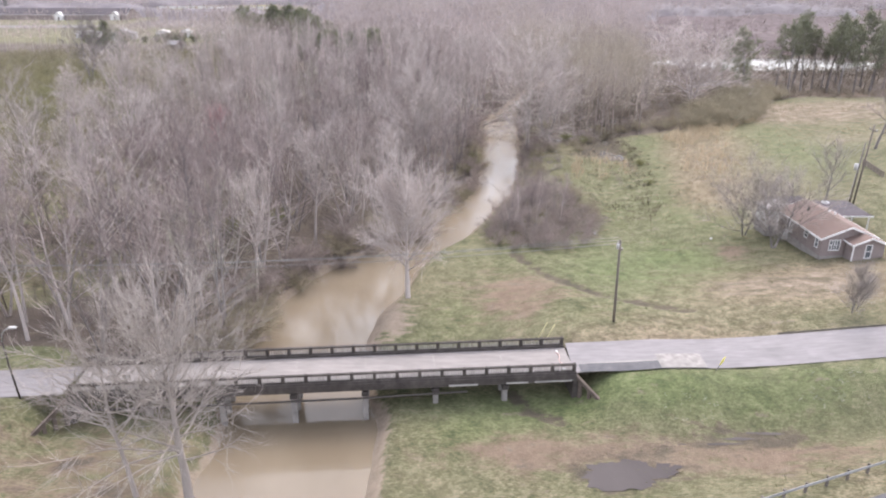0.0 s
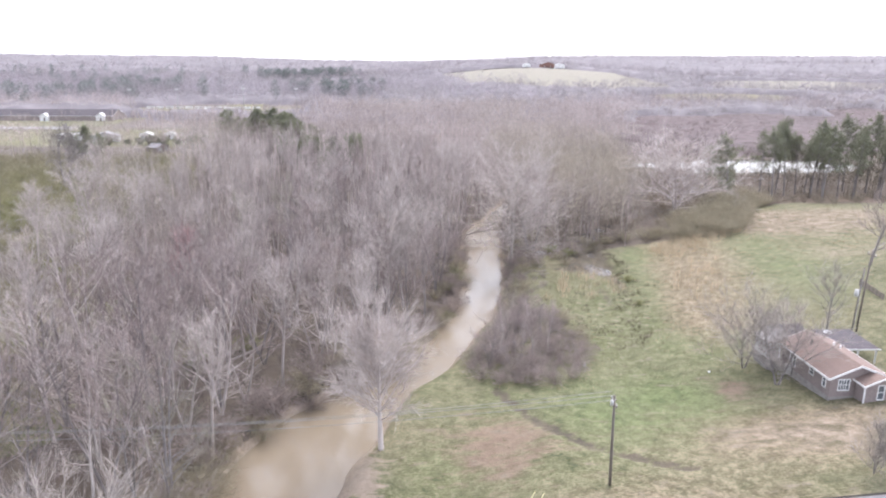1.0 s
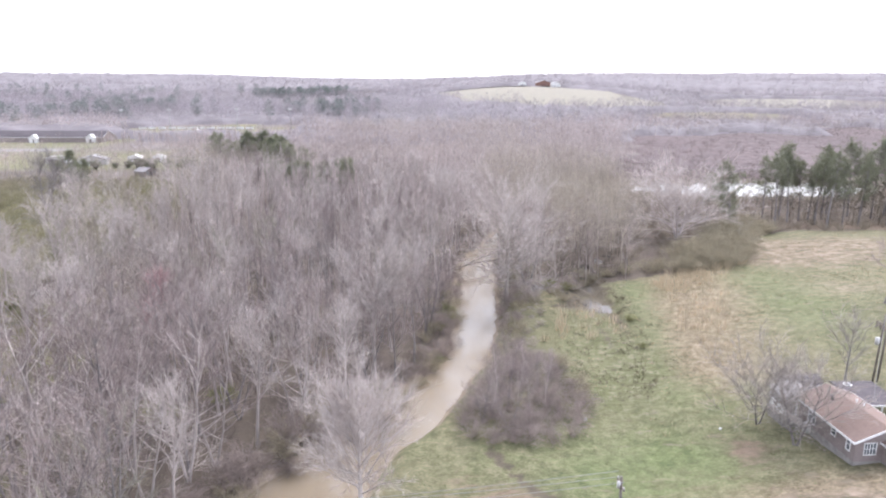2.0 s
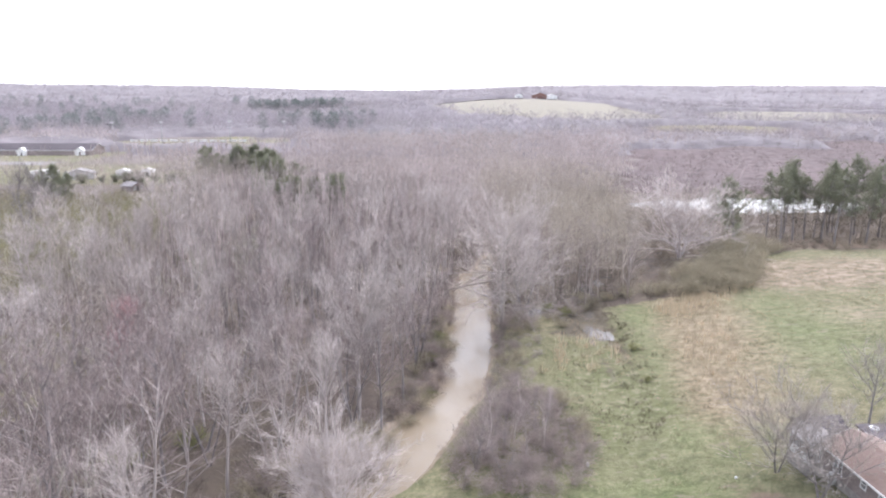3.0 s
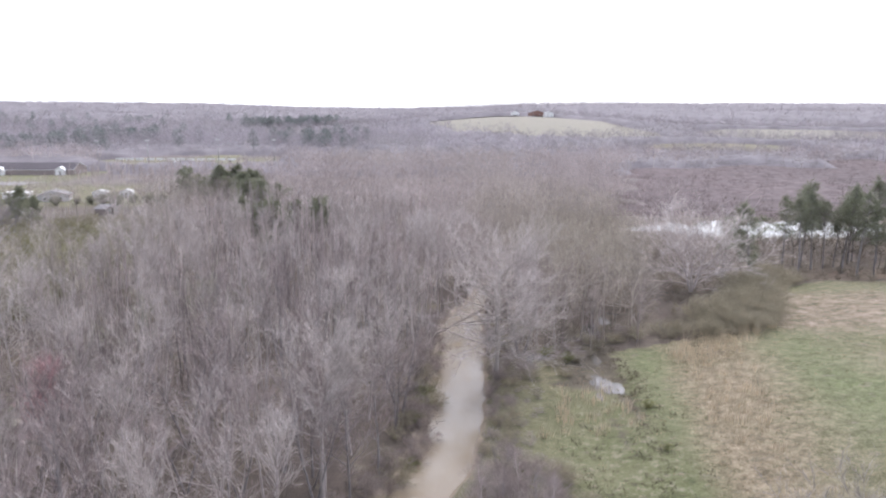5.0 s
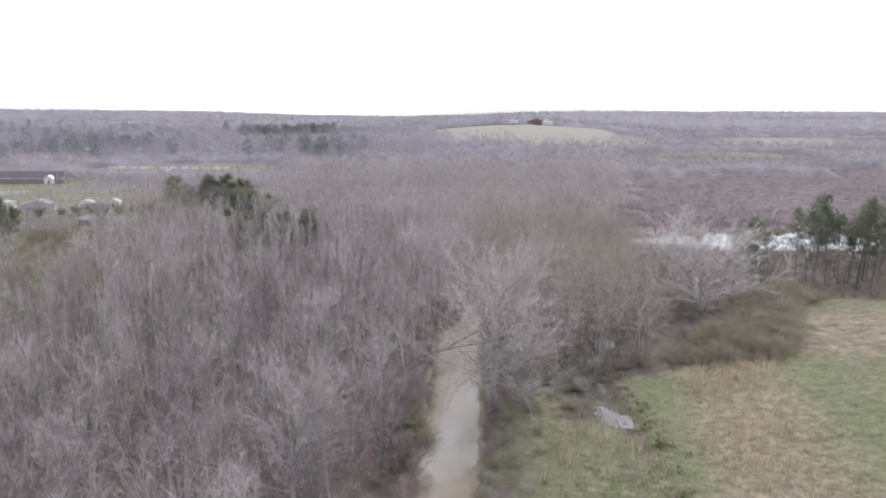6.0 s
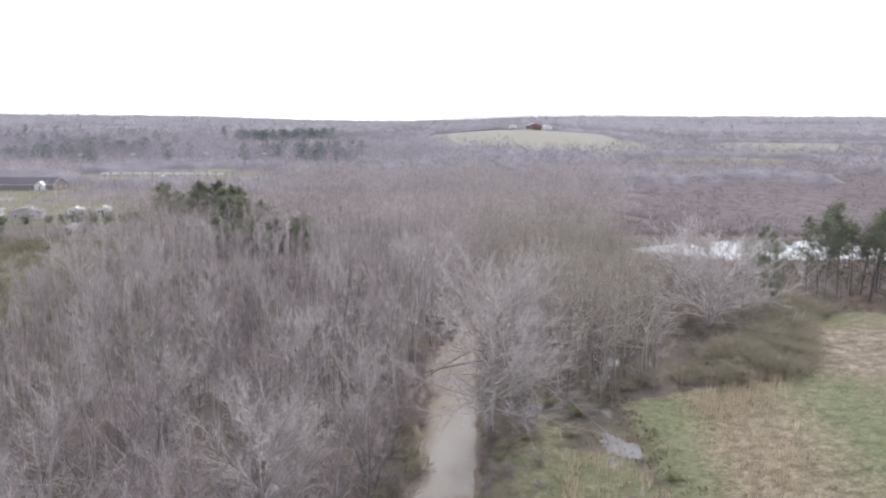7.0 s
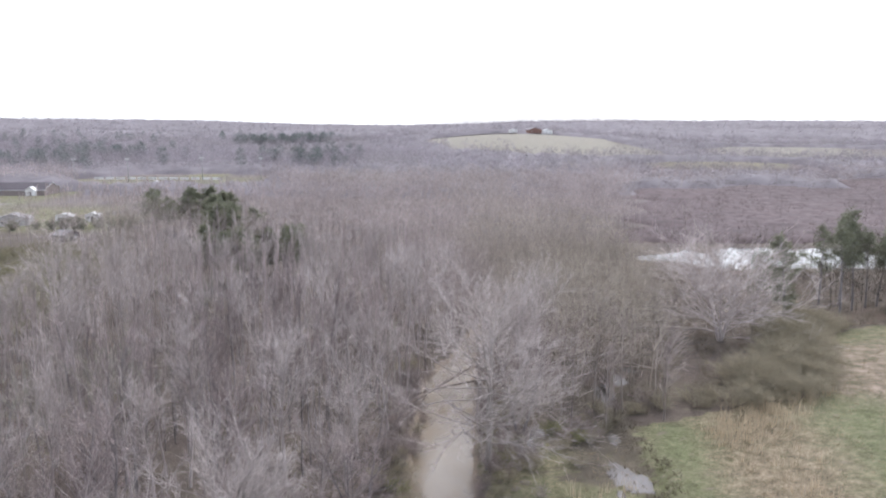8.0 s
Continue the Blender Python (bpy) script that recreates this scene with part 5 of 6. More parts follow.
spread("marsh_weed", TUFT, scatter(22, 42, 100, 170, 0.7, lambda x, y: rw.random() < 0.9 * math.exp(-(((x - np.interp(y, [108, 140], [31.5, 37.5])) / 1.6) ** 2)) * (0.4 + 0.6 * math.sin(y * 0.5) ** 2) + 0.35 * math.exp(-(((x - 25) / 4) ** 2) - ((y - 108) / 8) ** 2)), M_WEED, (0.8, 1.6), "dark wet marsh weeds along a soggy channel", "weeds")

spread("marsh_weed", TUFT, scatter(20, 40, 100, 146, 1.3, lambda x, y: rw.random() < 0.35 and grassy(x, y)), M_WEED, (0.7, 1.5), "dark sedge clumps dotted over the wet meadow", "weeds")
spread("dry_grass", TUFT, scatter(20, 40, 100, 146, 1.5, lambda x, y: rw.random() < 0.3 and grassy(x, y)), M_REEDTALL, (0.5, 1.1), "straw-coloured clumps dotted over the wet meadow", "grass", (0, 0.8))
SCRUB = [tri_arrays(mound(560 + i, 1.5, 1.8, 7, 4, 0.035)) for i in range(4)]
M_SCRUB = bark("red_brown_scrub", (0.066, 0.049, 0.051), (0.13, 0.098, 0.099), "tone", 0.12, False)
spread("scrub", SCRUB, scatter(60, 380, 300, 590, 5.0, lambda x, y: in_view(x, y) and clearings(np.array(x), np.array(y))), M_SCRUB, (0.6, 1.2), "low reddish-brown scrub on the marsh beyond the pond", "scrub")
M_OLIVETONE = bark("olive_scrub", (0.19, 0.167, 0.128), (0.32, 0.282, 0.215), "tone", 0.4)
canopy("scrub", 40, 400, 300, 600, 2.4, 1.1, 1.0, "low reddish-brown scrub covering the open marsh", M_SCRUB, lambda X, Y: ~(clearings(X, Y) & (X > 45)), "scrub")
M_LOWBRUSH = bark("low_brush", (0.21, 0.17, 0.15), (0.33, 0.275, 0.25), "tone", 0.4)
SCRUB2 = [tri_arrays(mound(570 + i, 2.2, 2.0, 22, 10, 0.026)) for i in range(4)]
spread("scrub", SCRUB2, scatter(44, 180, 160, 266, 3.7, lambda x, y: not field(np.array(x), np.array(y)) and clearings(np.array(x), np.array(y)) and land_z(x, y) > -3.15 and (y < 262 or x < 90)), M_LOWBRUSH, (0.6, 1.1), "low brown scrub under the pines by the pond", "scrub")
spread("scrub", SCRUB2, scatter(12, 27, 117, 153, 2.3, lambda x, y: river_d(np.array(x), np.array(y)) > 1.0 and x < float(np.interp(y, [117, 140, 153], [19, 24, 34])) and rw.random() < 0.8), M_WOODS, (0.3, 0.75), "low tangled grey brush between river and marsh", "scrub", (0, 0.5))
spread("scrub", SCRUB2, scatter(-165, -20, 64, 288, 4.2, lambda x, y: rw.random() < 0.8 and in_view(x, y) and clearings(np.array(x), np.array(y))), M_OLIVETONE, (0.9, 2.0), "olive-green scrub in the wooded clearings", "scrub")

# fallen trunks across the river bend
w = Wood(71)
ft = thing("fallen_tree", pose(0, 0, 0), "two bare fallen trunks lying across the muddy river", "fallen tree")
for a, c, r0 in (((6.4, 161.5, -2.9), (18.5, 176.5, -1.2), 0.22), ((8.0, 166.5, -2.7), (18.8, 169.5, -1.4), 0.20)):
    pts = [Vector(a).lerp(Vector(c), t) + Vector((0, 0, 0.25 * math.sin(3 * t))) for t in (0, 0.25, 0.5, 0.75, 1)]
    tube("fallen_trunk", pts, [r0 * 0.45, r0 * 0.7, r0 * 0.85, r0, r0 * 1.1], M_DEADWOOD, ft)
    g = ([], [])
    for k in range(9):
        p, d = w.along(pts, w.r.uniform(0, 0.5))
        w.limb(w.path(p, w.off(d, radians(60)), w.r.uniform(1, 2.6), 3, 0.15, 0.05), 0.05, 0.012, 3, g)
    part("branch", mesh_of("branch", *g, M_DEADWOOD), ft)


# ---------------------------------------------------------------- buildings
def wall_geo(length, height, thick, holes):
    """A wall along x from 0, in one piece, with openings (x0, x1, z0, z1) right through it."""
    xs = sorted({0.0, length, *[v for h in holes for v in h[:2]]})
    zs = sorted({0.0, height, *[v for h in holes for v in h[2:]]})
    nx_, nz_ = len(xs), len(zs)

    def vid(i, k, back):
        return (k * nx_ + i) + back * nx_ * nz_

    v = [(x, y, z) for y in (0.0, thick) for z in zs for x in xs]
    full = {}
    for i in range(nx_ - 1):
        for k in range(nz_ - 1):
            xm, zm = (xs[i] + xs[i + 1]) / 2, (zs[k] + zs[k + 1]) / 2
            full[i, k] = not any(h[0] < xm < h[1] and h[2] < zm < h[3] for h in holes)
    f = []
    for (i, k), solid in full.items():
        if not solid:
            continue
        f.append((vid(i, k, 0), vid(i + 1, k, 0), vid(i + 1, k + 1, 0), vid(i, k + 1, 0)))
        f.append((vid(i, k + 1, 1), vid(i + 1, k + 1, 1), vid(i + 1, k, 1), vid(i, k, 1)))
        for (di, dk), (a, c) in (((-1, 0), ((i, k + 1), (i, k))), ((1, 0), ((i + 1, k), (i + 1, k + 1))), ((0, -1), ((i, k), (i + 1, k))), ((0, 1), ((i + 1, k + 1), (i, k + 1)))):
            if not full.get((i + di, k + dk), False):
                f.append((vid(*c, 0), vid(*a, 0), vid(*a, 1), vid(*c, 1)))
    return v, f


def window(parent, x0, x1, z0, z1, y, bars=1, frame_mat=None, depth=0.12):
    fm = frame_mat or M_WHITE
    t = 0.09
    wob_ = part("window", mesh_of("window", *join(box_geo(x0 - t, x0, y - 0.04, y + depth, z0 - t, z1 + t), box_geo(x1, x1 + t, y - 0.04, y + depth, z0 - t, z1 + t),
                                                 box_geo(x0, x1, y - 0.04, y + depth, z1, z1 + t), box_geo(x0, x1, y - 0.06, y + depth, z0 - t, z0)), fm), parent, "white-framed window")
    box("pane", (x0, x1, y + 0.05, y + 0.07, z0, z1), M_GLASS, wob_)
    for i in range(bars):
        xm = x0 + (x1 - x0) * (i + 1) / (bars + 1)
        box("mullion", (xm - 0.035, xm + 0.035, y + 0.005, y + 0.045, z0, z1), fm, wob_)
    zm = (z0 + z1) / 2
    box("mullion", (x0, x1, y + 0.0, y + 0.04, zm - 0.03, zm + 0.03), fm, wob_)
    return wob_


def gable_roof(parent, w, d, eave, rise, over, mat, trim, thick=0.14, ridge_label="brown shingle roof"):
    """A gable roof with its ridge along y over a plan w x d, from the corner."""
    xm = w / 2
    k = rise / xm
    for s, nm in ((0, "roof"), (1, "roof")):
        a, c = (-over, xm) if s == 0 else (xm, w + over)
        za, zc = (eave - k * over, eave + rise) if s == 0 else (eave + rise, eave - k * over)
        v = [(a, -over, za), (c, -over, zc), (c, d + over, zc), (a, d + over, za)]
        v = v + [(x, y, z + thick) for x, y, z in v]
        f = [(3, 2, 1, 0), (4, 5, 6, 7), (0, 1, 5, 4), (1, 2, 6, 5), (2, 3, 7, 6), (3, 0, 4, 7)]
        part(nm, mesh_of(nm, v, f, mat), parent, ridge_label)
        if trim:
            for y in (-over - 0.045, d + over + 0.005):
                tv = [(a, y, za - 0.08), (c, y, zc - 0.08), (c, y, zc + thick + 0.02), (a, y, za + thick + 0.02)]
                tv = tv + [(x, y + 0.04, z) for x, y, z in tv]
                part("rake_board", mesh_of("rake_board", tv, f, M_WHITE), parent, "white painted rake board")
            e0 = -over - 0.05 if s == 0 else w + over + 0.005
            box("eave_board", (e0, e0 + 0.045, -over, d + over, eave - k * over - 0.08, eave - k * over + thick), M_WHITE, parent, "white painted eave board")


def gable_end(parent, w, eave, rise, y0, y1, mat):
    v = [(0, y0, eave), (w, y0, eave), (w / 2, y0, eave + rise)] + [(0, y1, eave), (w, y1, eave), (w / 2, y1, eave + rise)]
    part("gable", mesh_of("gable", v, [(0, 1, 2), (5, 4, 3), (0, 3, 4, 1), (1, 4, 5, 2), (2, 5, 3, 0)], mat), parent)


# the brown house by the road
HX, HY, HW, HD = 44.9, 79.2, 6.2, 10.0
HZ = land_z(46.9, 79.2) + 0.15
house = thing("house", pose(HX, HY, HZ, 0, 0, 3.0), "single-storey brown house with white trim and shingle roof", "house")
WH = 2.35
box("foundation", (0.02, HW - 0.02, 0.02, HD - 0.02, -1.2, 0.12), M_CONCRETE, house, "grey block foundation")
south = [(1.0, 2.2, 0.75, 1.95)]
part("wall", mesh_of("wall", *moved(wall_geo(HW, WH, 0.18, south), pose(0, 0, 0.12)), M_SIDING), house, "mauve-brown front wall")
window(house, 1.0, 2.2, 0.87, 2.07, 0.0, 3)
west = [(0.6, 1.15, 0.8, 2.0), (3.0, 3.7, 1.1, 1.9), (6.6, 7.1, 0.5, 2.1), (7.35, 7.85, 0.5, 2.1)]
wm = pose(0, HD - 0.18, 0.12, 0, 0, -90)
ww = part("wall", mesh_of("wall", *wall_geo(HD - 0.36, WH, 0.18, [(HD - 0.36 - b_, HD - 0.36 - a_, c_, d_) for a_, b_, c_, d_ in west]), M_SIDING), house, "mauve-brown side wall", wm)
for a_, b_, c_, d_ in west:
    window(ww, HD - 0.36 - b_, HD - 0.36 - a_, c_, d_, 0.0, 0)
part("wall", mesh_of("wall", *wall_geo(HD - 0.36, WH, 0.18, [(2, 3.2, 1, 2.2)]), M_SIDING), house, "", pose(HW, 0.18, 0.12, 0, 0, 90))
part("wall", mesh_of("wall", *wall_geo(HW, WH, 0.18, [(3, 3.9, 0.1, 2.1)]), M_SIDING), house, "", pose(HW, HD, 0.12, 0, 0, 180))
gable_end(house, HW, WH + 0.12, 1.25, 0.0, 0.18, M_SIDING)
gable_end(house, HW, WH + 0.12, 1.25, HD - 0.18, HD, M_SIDING)
gable_roof(house, HW, HD, WH + 0.12, 1.25, 0.4, M_ROOF, True)
for x, y, z in ((4.0, 6.2, 3.4), (4.5, 5.7, 3.2)):
    tube("vent_pipe", [(x, y, z - 0.3), (x, y, z + 0.45)], [0.10, 0.10], M_WHITE, house, "white roof vent pipe")
tube("flue", [(1.9, 7.2, 3.0), (1.9, 7.2, 3.9)], [0.13, 0.13], M_DARK, house, "black metal flue")
# front porch
porch = box("porch_floor", (2.9, 6.6, -1.7, -0.02, -0.9, 0.1), M_CONCRETE, house, "low concrete porch floor")
pw = [(1.5, 2.15, 0.4, 1.95)]
part("porch_wall", mesh_of("porch_wall", *moved(wall_geo(3.7, 2.1, 0.15, pw), pose(2.9, -1.7, 0.1)), M_SIDING), porch)
window(porch, 4.4, 5.05, 0.5, 2.05, -1.7, 0)
part("porch_wall", mesh_of("porch_wall", *wall_geo(1.5, 2.1, 0.15, []), M_SIDING), porch, "", pose(2.9, -0.05, 0.1, 0, 0, -90))
box("corner_post", (2.82, 2.94, -1.76, -1.64, 0.1, 2.2), M_WHITE, porch, "white corner post")
proof = thing("porch_roof", pose(2.9, -1.7, 0), "", "")
for key in ("label", "category"):
    if key in proof:
        del proof[key]
proof.parent = house
gable_roof(proof, 3.7, 2.3, 2.2, 0.75, 0.3, M_ROOF, True, 0.12)
gable_end(proof, 3.7, 2.2, 0.75, 0.0, 0.15, M_SIDING)
# white screened porch at the back corner
box("back_porch_floor", (-1.6, 1.2, HD + 0.02, HD + 3.4, -1.2, 0.2), M_CONCRETE, house)
for x in (-1.55, -0.2, 1.1):
    for y in (HD + 0.1, HD + 3.3):
        box("porch_post", (x - 0.07, x + 0.07, y - 0.07, y + 0.07, 0.2, 2.3), M_WHITE, house, "white porch post")
box("porch_rail", (-1.62, -1.5, HD + 0.1, HD + 3.3, 0.2, 1.1), M_WHITE, house, "white porch boarding")
box("porch_wall", (-1.5, 1.1, HD + 3.24, HD + 3.36, 0.2, 2.3), M_WHITE, house, "white boarded porch wall")
v, f = box_geo(-1.9, 1.5, HD + 0.0, HD + 3.7, 2.3, 2.42)
part("porch_cover", mesh_of("porch_cover", [(x, y, z + 0.12 * (x + 1.9)) for x, y, z in v], f, M_ROOFGREY), house, "grey low porch cover")
tube("water_tank", [(-0.45, 7.4, -0.5), (-0.45, 7.4, 0.55), (-0.45, 7.4, 0.7)], [0.42, 0.42, 0.2], M_PALEWALL, house, "pale round tank by the wall", 12)

# carport
cp = thing("carport", pose(50.4, 87.2, land_z(53, 89) - 0.1, 0, 0, 0), "open carport with a flat grey metal roof", "carport")
box("roof", (-0.3, 4.7, -0.3, 6.3, 2.25, 2.38), M_ROOFDARK, cp, "flat grey metal roof", 0.03)
box("fascia", (-0.36, 4.76, -0.36, -0.31, 2.24, 2.39), M_WHITE, cp, "white front fascia board")
for x in (0.1, 2.2, 4.4):
    for y in (0.0, 5.9):
        box("post", (x - 0.06, x + 0.06, y - 0.06, y + 0.06, -0.5, 2.25), M_WHITE, cp)
# dark panel added at the back: the open carport is only shaded there
box("back_wall", (0.2, 4.3, 5.96, 6.06, -0.5, 2.2), M_DARKCON, cp, "dark back panel standing in for the carport shade")
ring = tube("ring", [(0.42 * math.cos(a), 0.42 * math.sin(a), 0.08) for a in np.linspace(0, 2 * math.pi, 17)], 0.09, M_WHITE, None, "", 6, pose(51.6, 92.3, land_z(53, 89) - 0.1 + 2.38))
tagged(ring, "white ring lying on the flat carport roof", "ring")
box("slab", (0, 4.5, -0.2, 6.2, -0.6, 0.05), M_CONCRETE, cp, "concrete floor slab")


def hut(name, x, y, w, d, h, rise, rot, wall_mat, roof_mat, label, category="house", door=True, windows=2, trim=False, group=""):
    """A plain gabled building: four walls with openings, gables, roof."""
    root = thing(name, pose(x, y, land_z(x, y) - 0.05, 0, 0, rot), label, category, group)
    holes = []
    if door:
        holes.append((w * 0.42, w * 0.42 + 0.95, 0.0, 2.0))
    for i in range(windows):
        x0 = w * (i + 0.5) / windows - 0.5
        if not any(a - 0.3 < x0 + 1.0 and x0 < c + 0.3 for a, c, _, _ in holes):
            holes.append((x0, x0 + 1.0, 0.9, 1.9))
    wall_ = part("wall", mesh_of("wall", *wall_geo(w, h, 0.15, holes), wall_mat), root)
    for a, c, z0, z1 in holes:
        if z0 > 0:
            window(wall_, a, c, z0, z1, 0.0, 0)
        else:
            box("door", (a, c, 0.05, 0.10, z0, z1), M_DARK, root, "dark door")
    part("wall", mesh_of("wall", *wall_geo(w, h, 0.15, []), wall_mat), root, "", pose(w, d, 0, 0, 0, 180))
    part("wall", mesh_of("wall", *wall_geo(d - 0.3, h, 0.15, []), wall_mat), root, "", pose(w, 0.15, 0, 0, 0, 90))
    part("wall", mesh_of("wall", *wall_geo(d - 0.3, h, 0.15, []), wall_mat), root, "", pose(0, d - 0.15, 0, 0, 0, -90))
    gable_end(root, w, h, rise, 0, 0.15, wall_mat)
    gable_end(root, w, h, rise, d - 0.15, d, wall_mat)
    gable_roof(root, w, d, h, rise, 0.35, roof_mat, trim, 0.12, "weathered pitched roof")
    return root


hut("shed", 45.9, 97.4, 3.0, 3.9, 2.1, 0.9, -86, M_WHITE, M_ROOFDARK, "pale garden shed with a dark grey gable roof", "shed", True, 0)
# up the valley: school, sheds and houses of the village edge
hut("school_building", -187, 446, 17, 92, 3.0, 3.2, 90, M_SIDING, M_ROOFDARK, "long low brick school building with a brown-grey roof", "building", False, 3, True)
for k in range(2):
    px = -196 - 33 * k
    hut("entrance_porch", px, 444.5, 5, 3, 2.8, 1.8, 0, M_WHITE, M_WHITE, "white gabled entrance porch of the school", "porch", True, 0, True)
for x, y, w, d, h, rise, rot, wm_, rm, lab, cat in (
        (-132, 344, 6.0, 3.6, 2.6, 0.9, 8, M_WHITE, M_WHITE, "small white metal storage shed", "shed"), (-122, 347, 5.2, 3.6, 2.6, 0.9, 8, M_WHITE, M_WHITE, "small white metal storage shed", "shed"),
        (-150, 334, 12, 8, 2.7, 1.8, 15, M_PALEWALL, M_ROOFGREY, "low house with a grey-green roof", "house"), (-168, 342, 10, 5, 2.6, 0.4, 5, M_WHITE, M_WHITE, "white flat-roofed outbuilding beside the school", "building"),
        (-108, 300, 7, 5, 2.2, 1.2, 70, M_SIDING, M_ROOFGREY, "low brown outbuilding standing among bare trees", "shed"),
        (-311, 676, 16, 10, 5, 3, 10, M_WHITE, M_ROOFGREY, "tall white house before dark pines", "house"),
        (-240, 500, 20, 12, 3.4, 2.2, 5, M_PALEWALL, M_ROOFGREY, "grey-roofed building near the ball field", "building"), (-150, 495, 5, 4, 3.2, 0.8, 0, M_WHITE, M_PALEWALL, "small white press box at the ball field", "shed"),
        (-270, 545, 18, 10, 3.2, 2.2, -6, M_RED, M_ROOFGREY, "red brick house with a grey roof", "house"), (-340, 470, 22, 12, 3.4, 2.4, 4, M_PALEWALL, M_ROOF, "long house with a brown roof", "house"),
        (150, 985, 18, 10, 4, 3, 6, M_RED, M_ROOFGREY, "reddish farmhouse on the pasture hill", "house"), (168, 990, 14, 9, 4, 2.6, -4, M_WHITE, M_WHITE, "white barn on the pasture hill", "barn"), (128, 1000, 10, 7, 3.4, 2.2, 0, M_WHITE, M_ROOFGREY, "small white farm building", "barn"),
        (-112, 620, 14, 9, 3, 2, 0, M_PALEWALL, M_ROOFGREY, "pale house beyond the ball field", "house"), (-70, 610, 10, 7, 3, 2, 20, M_RED, M_ROOF, "small brick house beyond the ball field", "house"), (-25, 690, 14, 8, 3, 1, 0, M_WHITE, M_PALEWALL, "low white building in the woods", "building"),
        (470, 1050, 14, 8, 4, 2, 0, M_WHITE, M_WHITE, "white barn standing in a far clearing", "barn"), (-520, 900, 20, 12, 4, 3, 0, M_WHITE, M_ROOFGREY, "far white house among bare trees", "house"), (-420, 860, 16, 10, 4, 3, 15, M_PALEWALL, M_ROOF, "far pale house among bare trees", "house")):
    hut("house" if cat == "house" else cat.replace(" ", "_"), x, y, w, d, h, rise, rot, wm_, rm, lab, cat, True, 2)
lot = part("car_park", mesh_of("car_park", [(-265, 392, 0), (-182, 394, 0), (-182, 408, 0), (-265, 406, 0)], [(0, 1, 2, 3)], M_ASPHALT), None, "", pose(0, 0, max(land_z(x, y) for x in (-265, -222, -182) for y in (393, 407)) + 0.05))
tagged(lot, "grey asphalt car park before the school", "car park", kind="structure")
evergreen = [mesh_of("foliage", *bush_form(540 + i, 3.2, 40, 26, 0.07), M_NEEDLE) for i in range(2)]
for x, y, s in ((-126, 329, 1.3), (-121, 328, 1.6), (-118, 330, 1.7), (-115, 329, 1.5), (-110, 331, 1.4), (-105, 332, 1.3), (-102, 331, 1.5), (-138, 325, 1.5), (-146, 323, 1.3), (-131, 328, 1.0), (-153, 322, 1.7), (-99, 333, 1.3)):
    ob = part("bush", evergreen[rw.randrange(2)], None, "", at(x, y, rw.uniform(0, 360)) @ Matrix.Diagonal((s, s, s, 1)))
    tagged(ob, "dark green round evergreen shrub in a row", "bush", "evergreen shrubs")
for x, y in ((-176, 530), (-132, 540), (-205, 520), (-95, 545)):
    fl = thing("floodlight_pole", pose(x, y, land_z(x, y) - 0.2), "tall grey floodlight pole at the ball field", "floodlight")
    tube("pole", [(0, 0, 0), (0, 0, 15)], [0.25, 0.14], M_METAL, fl, "", 8)
    box("lamp_bank", (-1.3, 1.3, -0.2, 0.2, 14.4, 15.6), M_PALEWALL, fl, "pale lamp bank")
bf = thing("fence", pose(-205, 548, land_z(-190, 548) + 0.3), "white board fence along the ball field", "fence")
for k in range(12):
    box("panel", (k * 7.0, k * 7.0 + 5.5, -0.05, 0.05, 0, 1.4), M_WHITE, bf)

LOWT = [slim(390 + i, 12, 4, 6, 0.035, 0.15, 6.0, 55, 1.2) for i in range(4)]
spread("woods", LOWDOME, scatter(-165, -60, 120, 345, 6.2, lambda x, y: in_view(x, y) and clearings(np.array(x), np.array(y)) and ((x + 66) / 21) ** 2 + ((y - 312) / 9) ** 2 > 1 and rw.random() < 0.6), M_OLIVETONE, (0.26, 0.55), "scattered low bare trees in olive scrub", "woods", (0, 0.5))

spread("woods", LOWDOME, scatter(-330, -60, 318, 505, 8.5, lambda x, y: clearings(np.array(x), np.array(y)) and rw.random() < 0.6 and not (-290 < x < -166 and 356 < y < 470) and not (-160 < x < -112 and 328 < y < 352)), M_WOODS, (0.3, 0.6), "bare yard trees about the village edge", "woods", (0, 0.6))
spread("woods", FAR, scatter(72, 230, 293, 306, 4.5, lambda x, y: land_z(x, y) > -3.1) + scatter(150, 420, 520, 600, 8, lambda x, y: rw.random() < 0.5) + scatter(70, 380, 305, 520, 9, lambda x, y: rw.random() < 0.4 + 0.5 * float(wob(x, y, 30, 1.0))), M_UNDER, (0.25, 0.55), "thin bare trees round the marsh scrub", "woods", (0, 0.5))
spread("woods", FAR, scatter(110, 460, 535, 615, 9, lambda x, y: in_view(x, y) and rw.random() < 0.55) + scatter(72, 120, 300, 440, 9, lambda x, y: rw.random() < 0.4), M_WOODS, (0.45, 0.95), "bare trees in a ragged line round the marsh", "woods", (0, 0.4))
spread("woods", FAR, scatter(96, 190, 204, 234, 4.2, lambda x, y: rw.random() < 0.6) + scatter(60, 190, 232, 262, 5.5, lambda x, y: rw.random() < (0.25 if x < 100 else 0.6)), M_UNDER, (0.45, 0.95), "thin bare trees standing among the pines", "woods", (0, 0.5))

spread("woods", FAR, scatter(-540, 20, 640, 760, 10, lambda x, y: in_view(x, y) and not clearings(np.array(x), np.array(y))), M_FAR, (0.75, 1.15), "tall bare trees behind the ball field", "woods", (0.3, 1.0))
